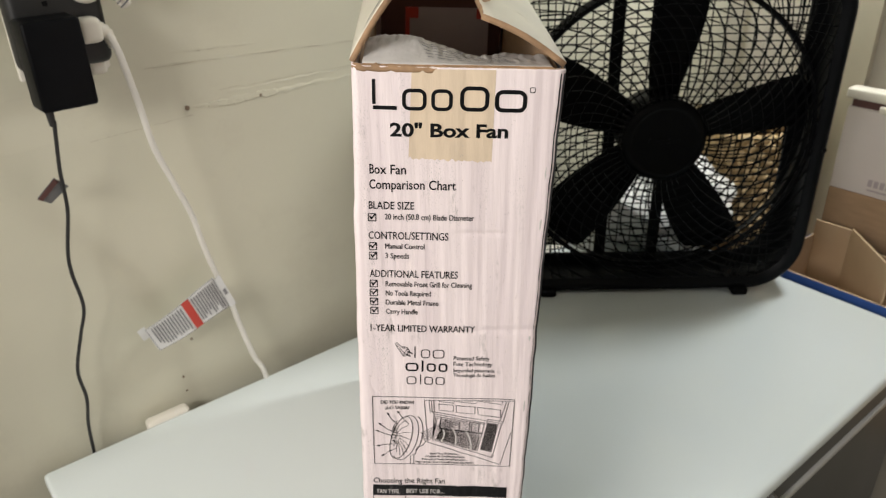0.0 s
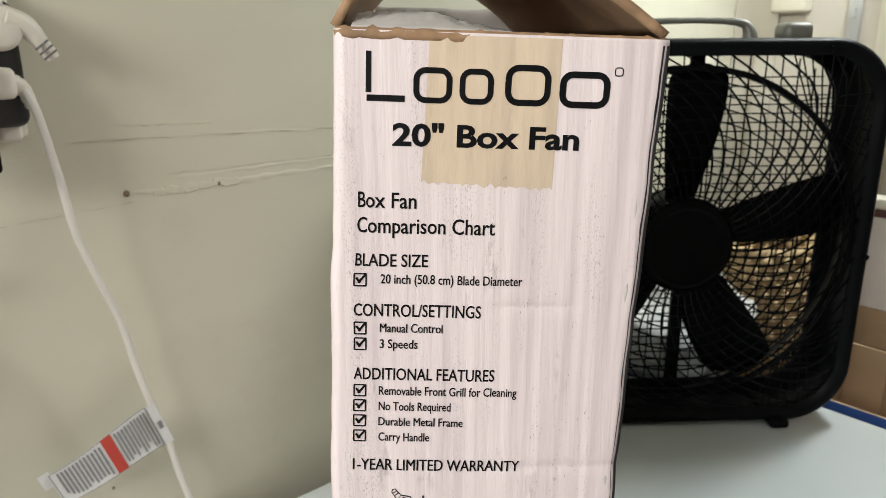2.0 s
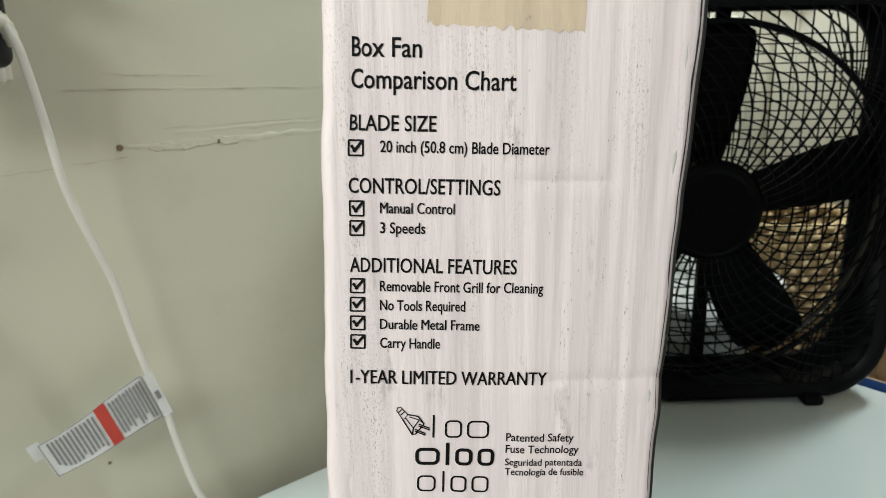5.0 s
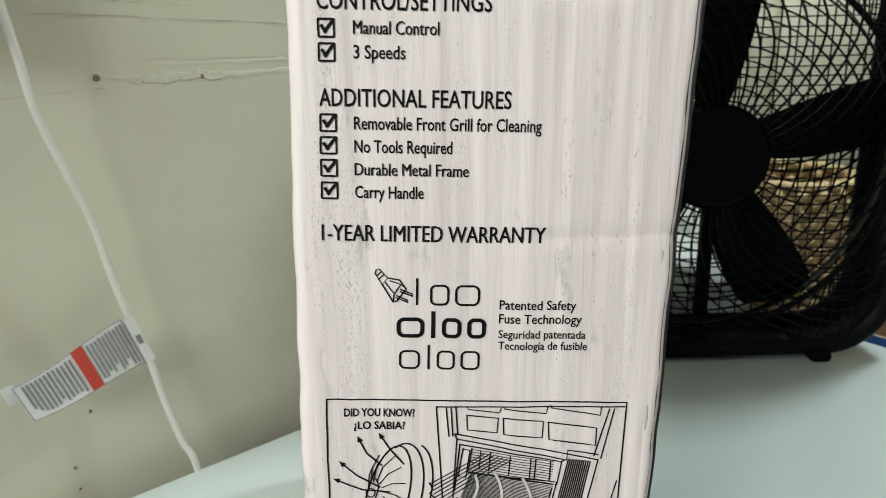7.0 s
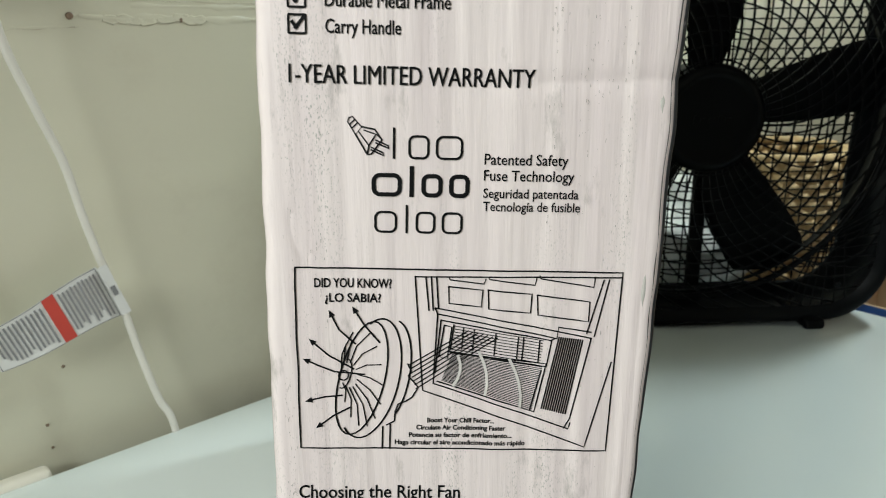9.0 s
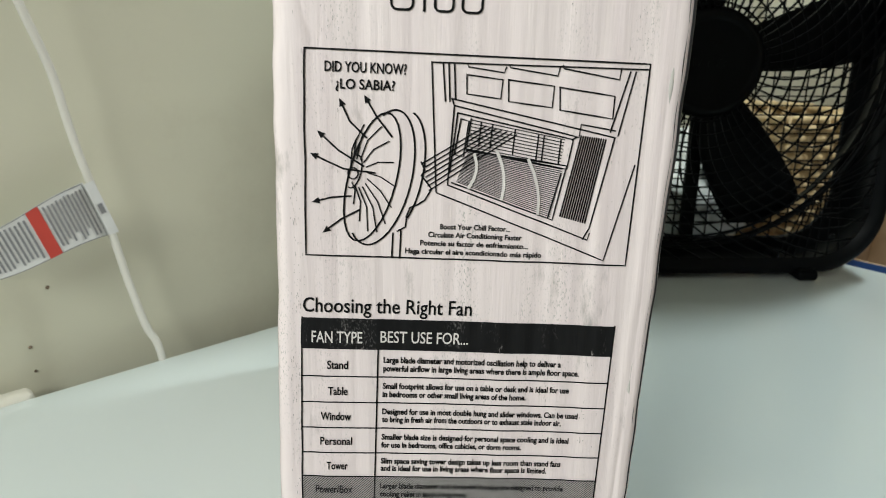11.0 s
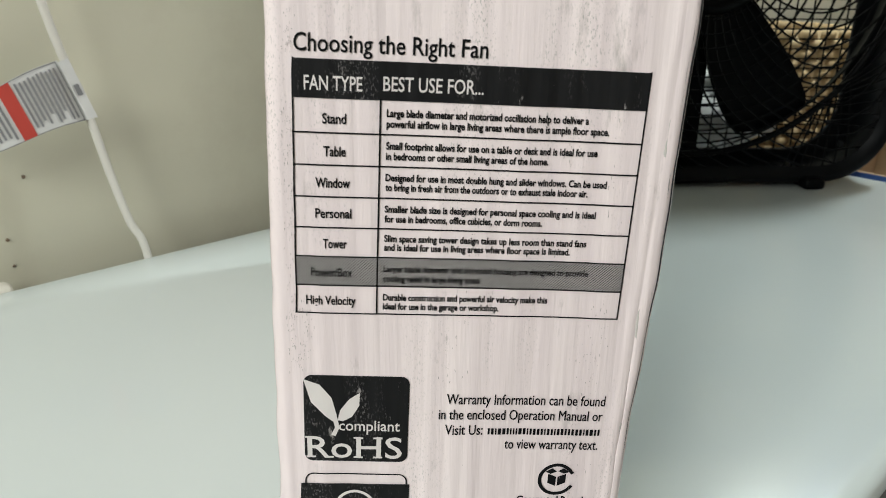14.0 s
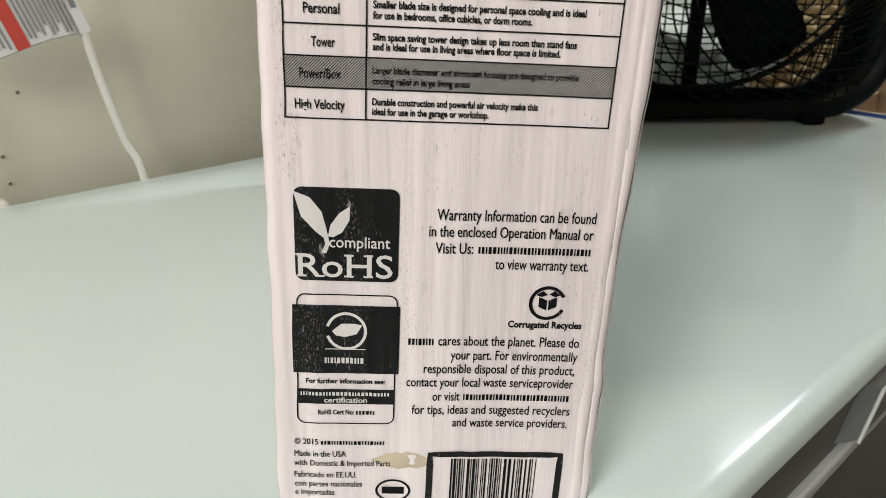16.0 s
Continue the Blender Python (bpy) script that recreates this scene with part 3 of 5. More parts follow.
def tape_pt(a, b):
    u = T0 + (T1 - T0) * a + 0.0020 * b * (1 - a)
    low = 0.5105 + 0.0005 * math.sin(a * 75 + 4 * noise.noise((a * 6, 1, 0))) - 0.0016 * a + 0.0016 * noise.noise((a * 22, 0, 0))
    return on_front(u, low + (WT - 0.001 - low) * b, 0.00015)


part("packing_tape", grid_bm(48, 24, tape_pt), M_TAPE, carton, "yellowed translucent packing tape", True)

# ---- the print on the front (millimetres here) ----
INK = 0.00035
FONT_CACHE = {}


def font_mesh(text, bold):
    cu = bpy.data.curves.new("print", "FONT")
    cu.body, cu.size, cu.offset, cu.resolution_u = text, 1.0, bold, 3
    ob = bpy.data.objects.new("print", cu)
    me = bpy.data.meshes.new_from_object(ob)
    bpy.data.objects.remove(ob)
    bpy.data.curves.remove(cu)
    co = np.empty(len(me.vertices) * 3)
    me.vertices.foreach_get("co", co)
    return me, co.reshape(-1, 3)


CAP = float(np.ptp(font_mesh("H", 0)[1][:, 1]))


def printed(text, u0, u1, w, cap, material=None, bold=0.010, off=INK, name="printed_line"):
    """A line of lettering from u0 to u1 on the baseline w, capitals cap high."""
    # heavy capitals are thickened by three close layers, since the font's own swelling closes an M
    layered = "M" in text and bold > 0.005
    me, co = font_mesh(text, 0.0 if layered else bold)
    lo, hi = co[:, 0].min(), co[:, 0].max()
    faces = [tuple(p.vertices) for p in me.polygons]
    verts, polys = [], []
    for k, shift in enumerate((-bold, 0.0, bold) if layered else (0.0,)):
        base = len(verts)
        verts += [on_front((u0 + (p[0] + shift - lo) / (hi - lo) * (u1 - u0)) / 1000, (w + p[1] / CAP * cap) / 1000, off + 0.00005 * k) for p in co]
        polys += [tuple(base + v for v in f) for f in faces]
    bpy.data.meshes.remove(me)
    me = bpy.data.meshes.new(name)
    me.from_pydata(verts, [], polys)
    me.materials.append(material or M_INK)
    ob = new(name, me)
    ob.parent = carton
    return ob


def patch(name, quads, material, off=INK, label=""):
    """Flat printed areas: (u0, u1, w0, w1), each laid on the front in small steps."""
    bm = bmesh.new()
    for u0, u1, w0, w1 in quads:
        nu, nw = max(1, int(abs(u1 - u0) / 3)), max(1, int(abs(w1 - w0) / 3))
        g = [[bm.verts.new(on_front((u0 + (u1 - u0) * i / nu) / 1000, (w0 + (w1 - w0) * k / nw) / 1000, off)) for k in range(nw + 1)] for i in range(nu + 1)]
        for i in range(nu):
            for k in range(nw):
                bm.faces.new((g[i][k], g[i + 1][k], g[i + 1][k + 1], g[i][k + 1]))
    return part(name, bm, material, carton, label)


def strokes(name, lines, width, material, off=INK, label=""):
    """Printed lines: polylines of (u, w), width in millimetres, or (points, width) pairs."""
    bm = bmesh.new()
    for ln in lines:
        wd = width
        fine = []
        for (a, b), (c, d) in zip(ln, ln[1:]):
            n = max(1, int(math.hypot(c - a, d - b) / 4))
            fine += [(a + (c - a) * i / n, b + (d - b) * i / n) for i in range(n)]
        fine.append(ln[-1])
        left, right = [], []
        for i, (u, w) in enumerate(fine):
            a, b = fine[max(i - 1, 0)], fine[min(i + 1, len(fine) - 1)]
            du, dw = b[0] - a[0], b[1] - a[1]
            n = math.hypot(du, dw) or 1
            nx, nw = -dw / n * wd / 2, du / n * wd / 2
            ex, ew = (du / n * wd / 2, dw / n * wd / 2) if i == len(fine) - 1 else ((-du / n * wd / 2, -dw / n * wd / 2) if i == 0 else (0, 0))
            left.append(bm.verts.new(on_front((u + nx + ex) / 1000, (w + nw + ew) / 1000, off)))
            right.append(bm.verts.new(on_front((u - nx + ex) / 1000, (w - nw + ew) / 1000, off)))
        for i in range(len(fine) - 1):
            bm.faces.new((left[i], left[i + 1], right[i + 1], right[i]))
    return part(name, bm, material, carton, label)


def oval(cu, cw, ru, rw, a0=0, a1=360, n=28, tilt=0):
    c, s = math.cos(radians(tilt)), math.sin(radians(tilt))
    out = []
    for i in range(n + 1):
        a = radians(a0 + (a1 - a0) * i / n)
        x, y = ru * math.cos(a), rw * math.sin(a)
        out.append((cu + x * c - y * s, cw + x * s + y * c))
    return out


def rounded(u0, u1, w0, w1, r, n=5):
    out = []
    for cu, cw, a in ((u1 - r, w1 - r, 0), (u0 + r, w1 - r, 90), (u0 + r, w0 + r, 180), (u1 - r, w0 + r, 270)):
        out += [(cu + r * math.cos(radians(a + 90 * i / n)), cw + r * math.sin(radians(a + 90 * i / n))) for i in range(n + 1)]
    return out + [out[0]]


def blob(name, outline, material, off, label=""):
    """A filled printed outline."""
    bm = bmesh.new()
    vs = [bm.verts.new(on_front(u / 1000, w / 1000, off)) for u, w in outline]
    f = bm.faces.new(vs)
    bmesh.ops.triangulate(bm, faces=[f])
    return part(name, bm, material, carton, label)


# maker's mark: plain shapes only
def word_bar(u0, u1, w, high, seed, material=None, off=INK):
    """Short plain upright bars in a row, in the place of a word that is not spelled out."""
    r = random.Random(seed)
    quads, u = [], u0
    while u < u1 - 0.5:
        wide = min(r.choice((0.5, 0.7, 0.9, 1.1)), u1 - u)
        quads.append((u, u + wide, w, w + high * 0.95))
        u += wide + 0.5
    return tagged(patch("word_bar", quads, material or M_INK, off), "row of small plain printed bars", kind="stuff")


strokes("mark_bar", [[(-51.2, 558.6), (-51.2, 546.0)]], 2.6, M_INK)
strokes("mark_bar", [[(-50.8, 542.6), (-38.2, 542.6)]], 2.4, M_INK)


def ring_shape(name, u0, u1, w0, w1, wd):
    """A plain rounded frame."""
    h = wd / 2
    strokes(name, [rounded(u0 + h, u1 - h, w0 + h, w1 - h, min(u1 - u0, w1 - w0) * 0.26, 5)], wd, M_INK)


ring_shape("mark_ring", -33.8, -19.0, 541.2, 554.6, 2.2)
ring_shape("mark_ring", -16.2, -3.2, 541.2, 554.6, 2.2)
ring_shape("mark_ring", 1.2, 18.8, 541.2, 556.6, 2.4)
ring_shape("mark_ring", 22.3, 41.7, 541.0, 554.8, 2.5)
ring_shape("mark_ring", 42.9, 46.3, 553.4, 556.8, 0.4)

printed('20" Box Fan', -41.5, 31.5, 524.9, 8.1, bold=0.03)
printed("Box Fan", -56.0, -31.6, 499.8, 6.2)
printed("Comparison Chart", -56.1, 0.3, 489.5, 6.2)
printed("BLADE SIZE", -56.5, -26.3, 475.4, 5.2)
printed("20 inch (50.8 cm) Blade Diameter", -45.5, 12.8, 468.1, 3.9, bold=0.012)
printed("CONTROL/SETTINGS", -56.8, -3.7, 453.7, 5.3)
printed("Manual Control", -45.6, -19.5, 446.6, 3.9, bold=0.012)
printed("3 Speeds", -45.6, -29.7, 439.4, 3.9, bold=0.012)
printed("ADDITIONAL FEATURES", -57.0, 3.4, 424.9, 5.3)
printed("Removable Front Grill for Cleaning", -45.8, 13.3, 417.8, 3.9, bold=0.012)
printed("No Tools Required", -45.8, -14.8, 410.5, 3.9, bold=0.012)
printed("Durable Metal Frame", -45.8, -9.4, 403.2, 3.9, bold=0.012)
printed("Carry Handle", -45.8, -23.7, 395.8, 3.9, bold=0.012)
printed("1-YEAR LIMITED WARRANTY", -56.8, 16.5, 381.4, 5.4, bold=0.012)
for w in (469.4, 448.2, 441.1, 419.7, 412.6, 405.4, 398.1):
    strokes("check_box", [rounded(-56.7, -51.5, w - 2.6, w + 2.6, 0.1, 1)], 0.65, M_INK)
    strokes("check_mark", [[(-55.5, w + 0.5), (-54.4, w - 1.0)], [(-54.6, w - 1.0), (-51.9, w + 2.2)]], 1.0, M_INK)

# the plug emblem: drawn plug and three plain word shapes
for line, wd in (([(-39.2, 371.4), (-38.2, 371.8), (-35.4, 368.8), (-37.2, 366.4), (-39.6, 370.2), (-39.2, 371.4)], 0.4), ([(-38.9, 369.6), (-37.5, 370.9)], 0.4), ([(-38.2, 368.4), (-36.6, 370.0)], 0.4),
                 ([(-37.2, 366.4), (-33.6, 360.4), (-32.4, 360.6), (-29.2, 365.0), (-31.4, 368.1), (-35.4, 368.8)], 0.55), ([(-33.6, 360.4), (-33.2, 363.2), (-31.0, 366.6), (-29.2, 365.0)], 0.5),
                 ([(-36.2, 367.2), (-33.2, 363.2)], 0.4), ([(-34.6, 367.8), (-31.0, 366.6)], 0.4), ([(-31.0, 364.8), (-27.2, 363.2), (-27.0, 362.4), (-31.0, 364.0)], 0.5),
                 ([(-32.4, 362.6), (-28.8, 361.0), (-28.6, 360.2), (-32.4, 361.8)], 0.5)):
    strokes("plug_drawing", [line], wd, M_INK)
for words, base, high, wd in (((-26.2, -24.9, -21.2, -14.7, -12.8, -4.4), 359.6, 8.8, 0.75), ((-32.4, -23.0, -20.6, -19.4, -17.0, -10.4, -8.4, -2.0), 348.1, 8.4, 1.35),
                              ((-31.6, -24.4, -22.0, -20.8, -18.6, -12.4, -10.4, -3.8), 336.1, 8.4, 0.75)):
    for a, b in zip(words[::2], words[1::2]):
        if b - a < 2:
            strokes("emblem_bar", [[((a + b) / 2, base), ((a + b) / 2, base + high)]], wd, M_INK)
        else:
            ring_shape("emblem_ring", a, b, base - wd / 2, base + high * 0.8, wd)
printed("Patented Safety", 2.3, 28.3, 358.1, 3.3)
printed("Fuse Technology", 2.3, 30.5, 353.1, 3.3)
printed("Seguridad patentada", 2.3, 32.2, 347.7, 2.9)
printed("Tecnolog\u00eda de fusible", 2.4, 33.0, 343.5, 2.9)

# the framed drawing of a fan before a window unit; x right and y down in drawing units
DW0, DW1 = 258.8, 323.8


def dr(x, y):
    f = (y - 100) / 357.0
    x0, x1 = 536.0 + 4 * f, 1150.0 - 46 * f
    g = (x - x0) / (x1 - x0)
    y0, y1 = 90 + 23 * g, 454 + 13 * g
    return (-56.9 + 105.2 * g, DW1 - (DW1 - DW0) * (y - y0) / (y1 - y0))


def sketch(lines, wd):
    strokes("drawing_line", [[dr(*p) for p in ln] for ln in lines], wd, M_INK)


def lerp2(a, b, t):
    return (a[0] + (b[0] - a[0]) * t, a[1] + (b[1] - a[1]) * t)


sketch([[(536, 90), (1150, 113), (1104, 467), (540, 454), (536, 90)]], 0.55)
printed("DID YOU KNOW?", -50.8, -26.0, 317.3, 3.0, bold=0.02)
printed("\u00bfLO SABIA?", -47.5, -29.4, 312.3, 2.9, bold=0.02)
printed("Boost Your Chill Factor...", -13.6, 9.3, 269.0, 1.7, bold=0.028)
printed("Circulate Air Conditioning Faster", -17.3, 13.3, 266.2, 1.7, bold=0.028)
printed("Potencie su factor de enfriamiento...", -19.8, 15.6, 263.3, 1.7, bold=0.028)
printed("Haga circular el aire acondicionado m\u00e1s r\u00e1pido", -24.6, 20.3, 260.4, 1.7, bold=0.028)


def dr_oval(cx, cy, rx, ry, a0=0, a1=360, tilt=0, n=30):
    return [(x, y) for x, y in oval(cx, cy, rx, ry, a0, a1, n, tilt)]


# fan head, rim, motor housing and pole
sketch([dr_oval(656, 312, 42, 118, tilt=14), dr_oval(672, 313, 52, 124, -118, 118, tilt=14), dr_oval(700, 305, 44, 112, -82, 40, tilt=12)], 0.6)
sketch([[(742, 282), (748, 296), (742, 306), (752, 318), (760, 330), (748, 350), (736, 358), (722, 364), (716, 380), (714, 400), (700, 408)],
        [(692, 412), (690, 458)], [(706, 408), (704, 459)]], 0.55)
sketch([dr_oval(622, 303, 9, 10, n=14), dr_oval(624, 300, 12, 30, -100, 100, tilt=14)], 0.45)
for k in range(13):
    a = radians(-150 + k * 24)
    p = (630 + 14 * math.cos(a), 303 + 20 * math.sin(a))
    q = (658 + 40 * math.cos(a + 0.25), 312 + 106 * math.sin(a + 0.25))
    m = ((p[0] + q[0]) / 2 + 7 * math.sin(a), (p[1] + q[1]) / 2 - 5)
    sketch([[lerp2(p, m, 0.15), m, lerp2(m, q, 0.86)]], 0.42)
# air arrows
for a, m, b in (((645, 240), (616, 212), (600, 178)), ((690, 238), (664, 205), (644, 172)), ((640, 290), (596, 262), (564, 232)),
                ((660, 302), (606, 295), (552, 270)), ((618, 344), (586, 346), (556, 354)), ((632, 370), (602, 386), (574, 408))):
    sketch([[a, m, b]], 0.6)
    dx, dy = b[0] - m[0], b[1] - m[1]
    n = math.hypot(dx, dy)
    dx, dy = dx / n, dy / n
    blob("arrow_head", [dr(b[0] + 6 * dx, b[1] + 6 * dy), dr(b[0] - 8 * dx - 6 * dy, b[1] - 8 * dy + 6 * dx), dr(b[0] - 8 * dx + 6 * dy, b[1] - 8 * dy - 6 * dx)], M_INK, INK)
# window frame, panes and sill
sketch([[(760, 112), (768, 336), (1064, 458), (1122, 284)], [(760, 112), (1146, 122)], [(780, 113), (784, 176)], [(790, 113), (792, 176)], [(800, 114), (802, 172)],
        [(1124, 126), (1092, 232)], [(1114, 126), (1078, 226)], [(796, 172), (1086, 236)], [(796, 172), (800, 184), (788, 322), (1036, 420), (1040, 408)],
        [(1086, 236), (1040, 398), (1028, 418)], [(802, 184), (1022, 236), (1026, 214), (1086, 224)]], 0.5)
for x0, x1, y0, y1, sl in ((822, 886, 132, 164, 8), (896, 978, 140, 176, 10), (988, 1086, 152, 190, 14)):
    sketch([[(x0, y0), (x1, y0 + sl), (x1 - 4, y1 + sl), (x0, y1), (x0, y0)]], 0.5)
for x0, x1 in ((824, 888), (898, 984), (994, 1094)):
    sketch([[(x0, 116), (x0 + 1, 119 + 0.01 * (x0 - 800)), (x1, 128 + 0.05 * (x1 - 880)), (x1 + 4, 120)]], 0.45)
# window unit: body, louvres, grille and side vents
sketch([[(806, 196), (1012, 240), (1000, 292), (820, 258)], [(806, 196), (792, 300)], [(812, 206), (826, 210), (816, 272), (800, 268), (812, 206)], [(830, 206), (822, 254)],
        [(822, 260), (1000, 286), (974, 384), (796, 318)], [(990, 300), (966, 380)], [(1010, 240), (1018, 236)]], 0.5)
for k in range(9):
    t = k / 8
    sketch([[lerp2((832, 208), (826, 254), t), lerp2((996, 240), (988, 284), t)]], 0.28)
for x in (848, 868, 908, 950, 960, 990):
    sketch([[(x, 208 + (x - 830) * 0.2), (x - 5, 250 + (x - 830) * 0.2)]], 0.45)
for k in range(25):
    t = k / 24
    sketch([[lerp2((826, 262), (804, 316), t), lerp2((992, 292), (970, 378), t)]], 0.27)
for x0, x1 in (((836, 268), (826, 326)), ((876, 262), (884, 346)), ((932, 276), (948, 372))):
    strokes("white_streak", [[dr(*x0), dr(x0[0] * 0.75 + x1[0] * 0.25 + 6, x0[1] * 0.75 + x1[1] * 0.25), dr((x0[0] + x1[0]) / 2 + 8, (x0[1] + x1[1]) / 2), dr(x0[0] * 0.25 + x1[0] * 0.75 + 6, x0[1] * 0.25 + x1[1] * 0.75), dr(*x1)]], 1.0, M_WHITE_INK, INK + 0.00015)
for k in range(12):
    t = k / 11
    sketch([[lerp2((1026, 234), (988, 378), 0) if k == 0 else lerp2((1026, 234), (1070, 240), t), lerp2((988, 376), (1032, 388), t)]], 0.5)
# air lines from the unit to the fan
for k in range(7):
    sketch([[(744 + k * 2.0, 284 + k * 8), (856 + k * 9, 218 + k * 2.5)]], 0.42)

# the chooser chart
printed("Choosing the Right Fan", -58.2, -1.5, 239.0, 5.0)
patch("chart_header", [(-58.2, 47.6, 225.6, 236.9)], M_INK_WORN)
printed("FAN TYPE", -55.0, -38.0, 228.0, 4.1, M_WHITE_INK, off=INK + 0.00015)
printed("BEST USE FOR...", -31.9, -2.1, 228.4, 4.1, M_WHITE_INK, off=INK + 0.00015)
ROWS_W = (225.6, 215.4, 205.5, 195.5, 185.5, 175.8, 165.9, 156.0)
for rule in ([[(-58.3, 236.9), (-58.6, 156.0)], [(47.6, 236.9), (47.7, 156.0)], [(-32.6, 226), (-32.7, 156.0)]] + [[(-58.5, w), (47.7, w)] for w in ROWS_W[1:]]):
    strokes("chart_rule", [rule], 0.5, M_INK)
patch("chart_tint", [(-58.5, 47.7, 166.0, 175.7)], M_INK_GREY, INK - 0.00018)
hatch = []
for k in range(118):
    a = -67.5 + k * 0.98
    lo, hi = max(a, -58.3), min(a + 9.4, 47.5)
    if hi - lo > 0.3:
        hatch.append([(lo, 166.1 + (lo - a)), (hi, 166.1 + (hi - a))])
tagged(strokes("tint_hatch", hatch, 0.24, M_INK, INK - 0.00009), "fine slanting hatching on the chart row", kind="stuff")
for name, u0, u1, w in (("Stand", -49.8, -42.7, 218.6), ("Table", -49.5, -42.8, 208.7), ("Window", -52.0, -41.5, 198.9), ("Personal", -52.2, -41.0, 189.1),
                        ("Tower", -49.9, -42.4, 179.1), ("Power/Box", -53.8, -40.6, 169.3), ("High Velocity", -55.5, -39.5, 159.5)):
    printed(name, u0, u1, w - 0.4, 3.0, bold=0.019)
for text, u1, w in (("Large blade diameter and motorized oscillation help to deliver a", 30.6, 221.2), ("powerful airflow in large living areas where there is ample floor space.", 37.2, 218.0),
                    ("Small footprint allows for use on a table or desk and is ideal for use", 34.4, 211.3), ("in bedrooms or other small living areas of the home.", 19.4, 208.1),
                    ("Designed for use in most double hung and slider windows. Can be used", 38.4, 201.4), ("to bring in fresh air from the outdoors or to exhaust stale indoor air.", 32.8, 198.3),
                    ("Smaller blade size is designed for personal space cooling and is ideal", 36.2, 191.3), ("for use in bedrooms, office cubicles, or dorm rooms.", 19.3, 188.1),
                    ("Slim space saving tower design takes up less room than stand fans", 34.3, 181.6), ("and is ideal for use in living areas where floor space is limited.", 29.3, 178.6),
                    ("Larger blade diameter and shrouded housing are designed to provide", 36.1, 171.3), ("cooling relief in large living areas", 0.8, 167.9),
                    ("Durable construction and powerful air velocity make this", 23.6, 161.3), ("ideal for use in the garage or workshop.", 7.6, 158.1)):
    printed(text, -30.7, u1, w - 0.4, 2.15, bold=0.031)

# compliance badge
blob("badge_ground", rounded(-57.0, -20.9, 98.0, 132.6, 3, 6), M_INK_WORN, INK)
for pts in (((-45.8, 113.5), (-49.5, 116.5), (-54.6, 122), (-57.0, 131), (-51.5, 129), (-47.5, 124), (-46.0, 118)),
            ((-45.4, 115.0), (-44.6, 119), (-41.5, 123.5), (-37.8, 126.2), (-38.0, 121), (-40.5, 116.5), (-43.6, 114.6))):
    blob("leaf_shape", pts, M_WHITE_INK, INK + 0.00015)
strokes("leaf_shape", [[(-46.6, 117), (-45.6, 112), (-46.6, 109.5)]], 1.6, M_WHITE_INK, INK + 0.00015)
printed("compliant", -45.0, -23.8, 110.9, 4.1, M_WHITE_INK, off=INK + 0.00015)
printed("RoHS", -56.0, -22.8, 99.6, 8.6, M_WHITE_INK, bold=0.008, off=INK + 0.00015)

for u, w in ((-54.8, 99.9), (-55.0, 107.9), (-48.4, 99.9), (-38.2, 99.9), (-38.2, 107.9), (-31.4, 99.9), (-31.4, 107.9)):
    strokes("serif", [[(u - 1.3, w), (u + 1.3, w)]], 0.7, M_WHITE_INK, INK + 0.0002)

# test mark panel
for line in ([(-57.1, 87.5)] + oval(-54.1, 89.6, 3.0, 3.0, 180, 90, 6) + oval(-23.9, 89.6, 3.0, 3.0, 90, 0, 6) + [(-20.9, 87.5)],
             [(-57.4, 60)] + oval(-54.6, 41.2, 3.0, 3.0, 180, 270, 6) + oval(-24.2, 41.2, 3.0, 3.0, 270, 360, 6) + [(-21.2, 60)]):
    strokes("panel_outline", [line], 0.5, M_INK)
patch("panel_band", [(-58.9, -19.8, 60.3, 88.4)], M_INK_WORN)
strokes("mark_ring", [oval(-39.2, 78.0, 7.0, 7.2, 200, 520, 30)], 1.1, M_WHITE_INK, INK + 0.00015)
blob("leaf_shape", [(-44.4, 78.0), (-41.0, 81.0), (-36.4, 81.2), (-33.4, 80.6), (-35.4, 77.0), (-39.5, 75.6), (-43.0, 76.2)], M_WHITE_INK, INK + 0.00015)
strokes("word_bar", [[(-46.8, 70.6), (-32.2, 70.6)]], 0.35, M_WHITE_INK, INK + 0.00015)
word_bar(-47.2, -32.0, 64.6, 2.5, 1, M_WHITE_INK, INK + 0.00015)
printed("For further information see:", -54.4, -24.7, 55.9, 2.0, bold=0.025)
patch("panel_band", [(-57.5, -21.4, 46.9, 53.4)], M_INK_WORN)
word_bar(-56.4, -22.6, 50.6, 1.6, 2, M_WHITE_INK, INK + 0.00015)
printed("certification", -47.6, -31.4, 47.6, 2.2, M_WHITE_INK, bold=0.02, off=INK + 0.00015)
printed("RoHS Cert No:", -50.0, -36.4, 42.2, 2.0, bold=0.025)
word_bar(-35.6, -28.0, 42.2, 1.7, 3)

# warranty and recycling lines, set flush right
printed("Warranty Information can be found", -7.9, 47.9, 122.0, 4.0)
printed("in the enclosed Operation Manual or", -10.4, 47.6, 115.9, 4.0)
printed("Visit Us:", -8.0, 5.4, 109.6, 4.0)
word_bar(7.2, 47.4, 109.8, 2.7, 4)
printed("to view warranty text.", 13.6, 47.3, 103.9, 4.0)
strokes("recycle_ring", [oval(33.8, 90.9, 6.2, 6.2, 30, 330, 24)], 1.3, M_INK)
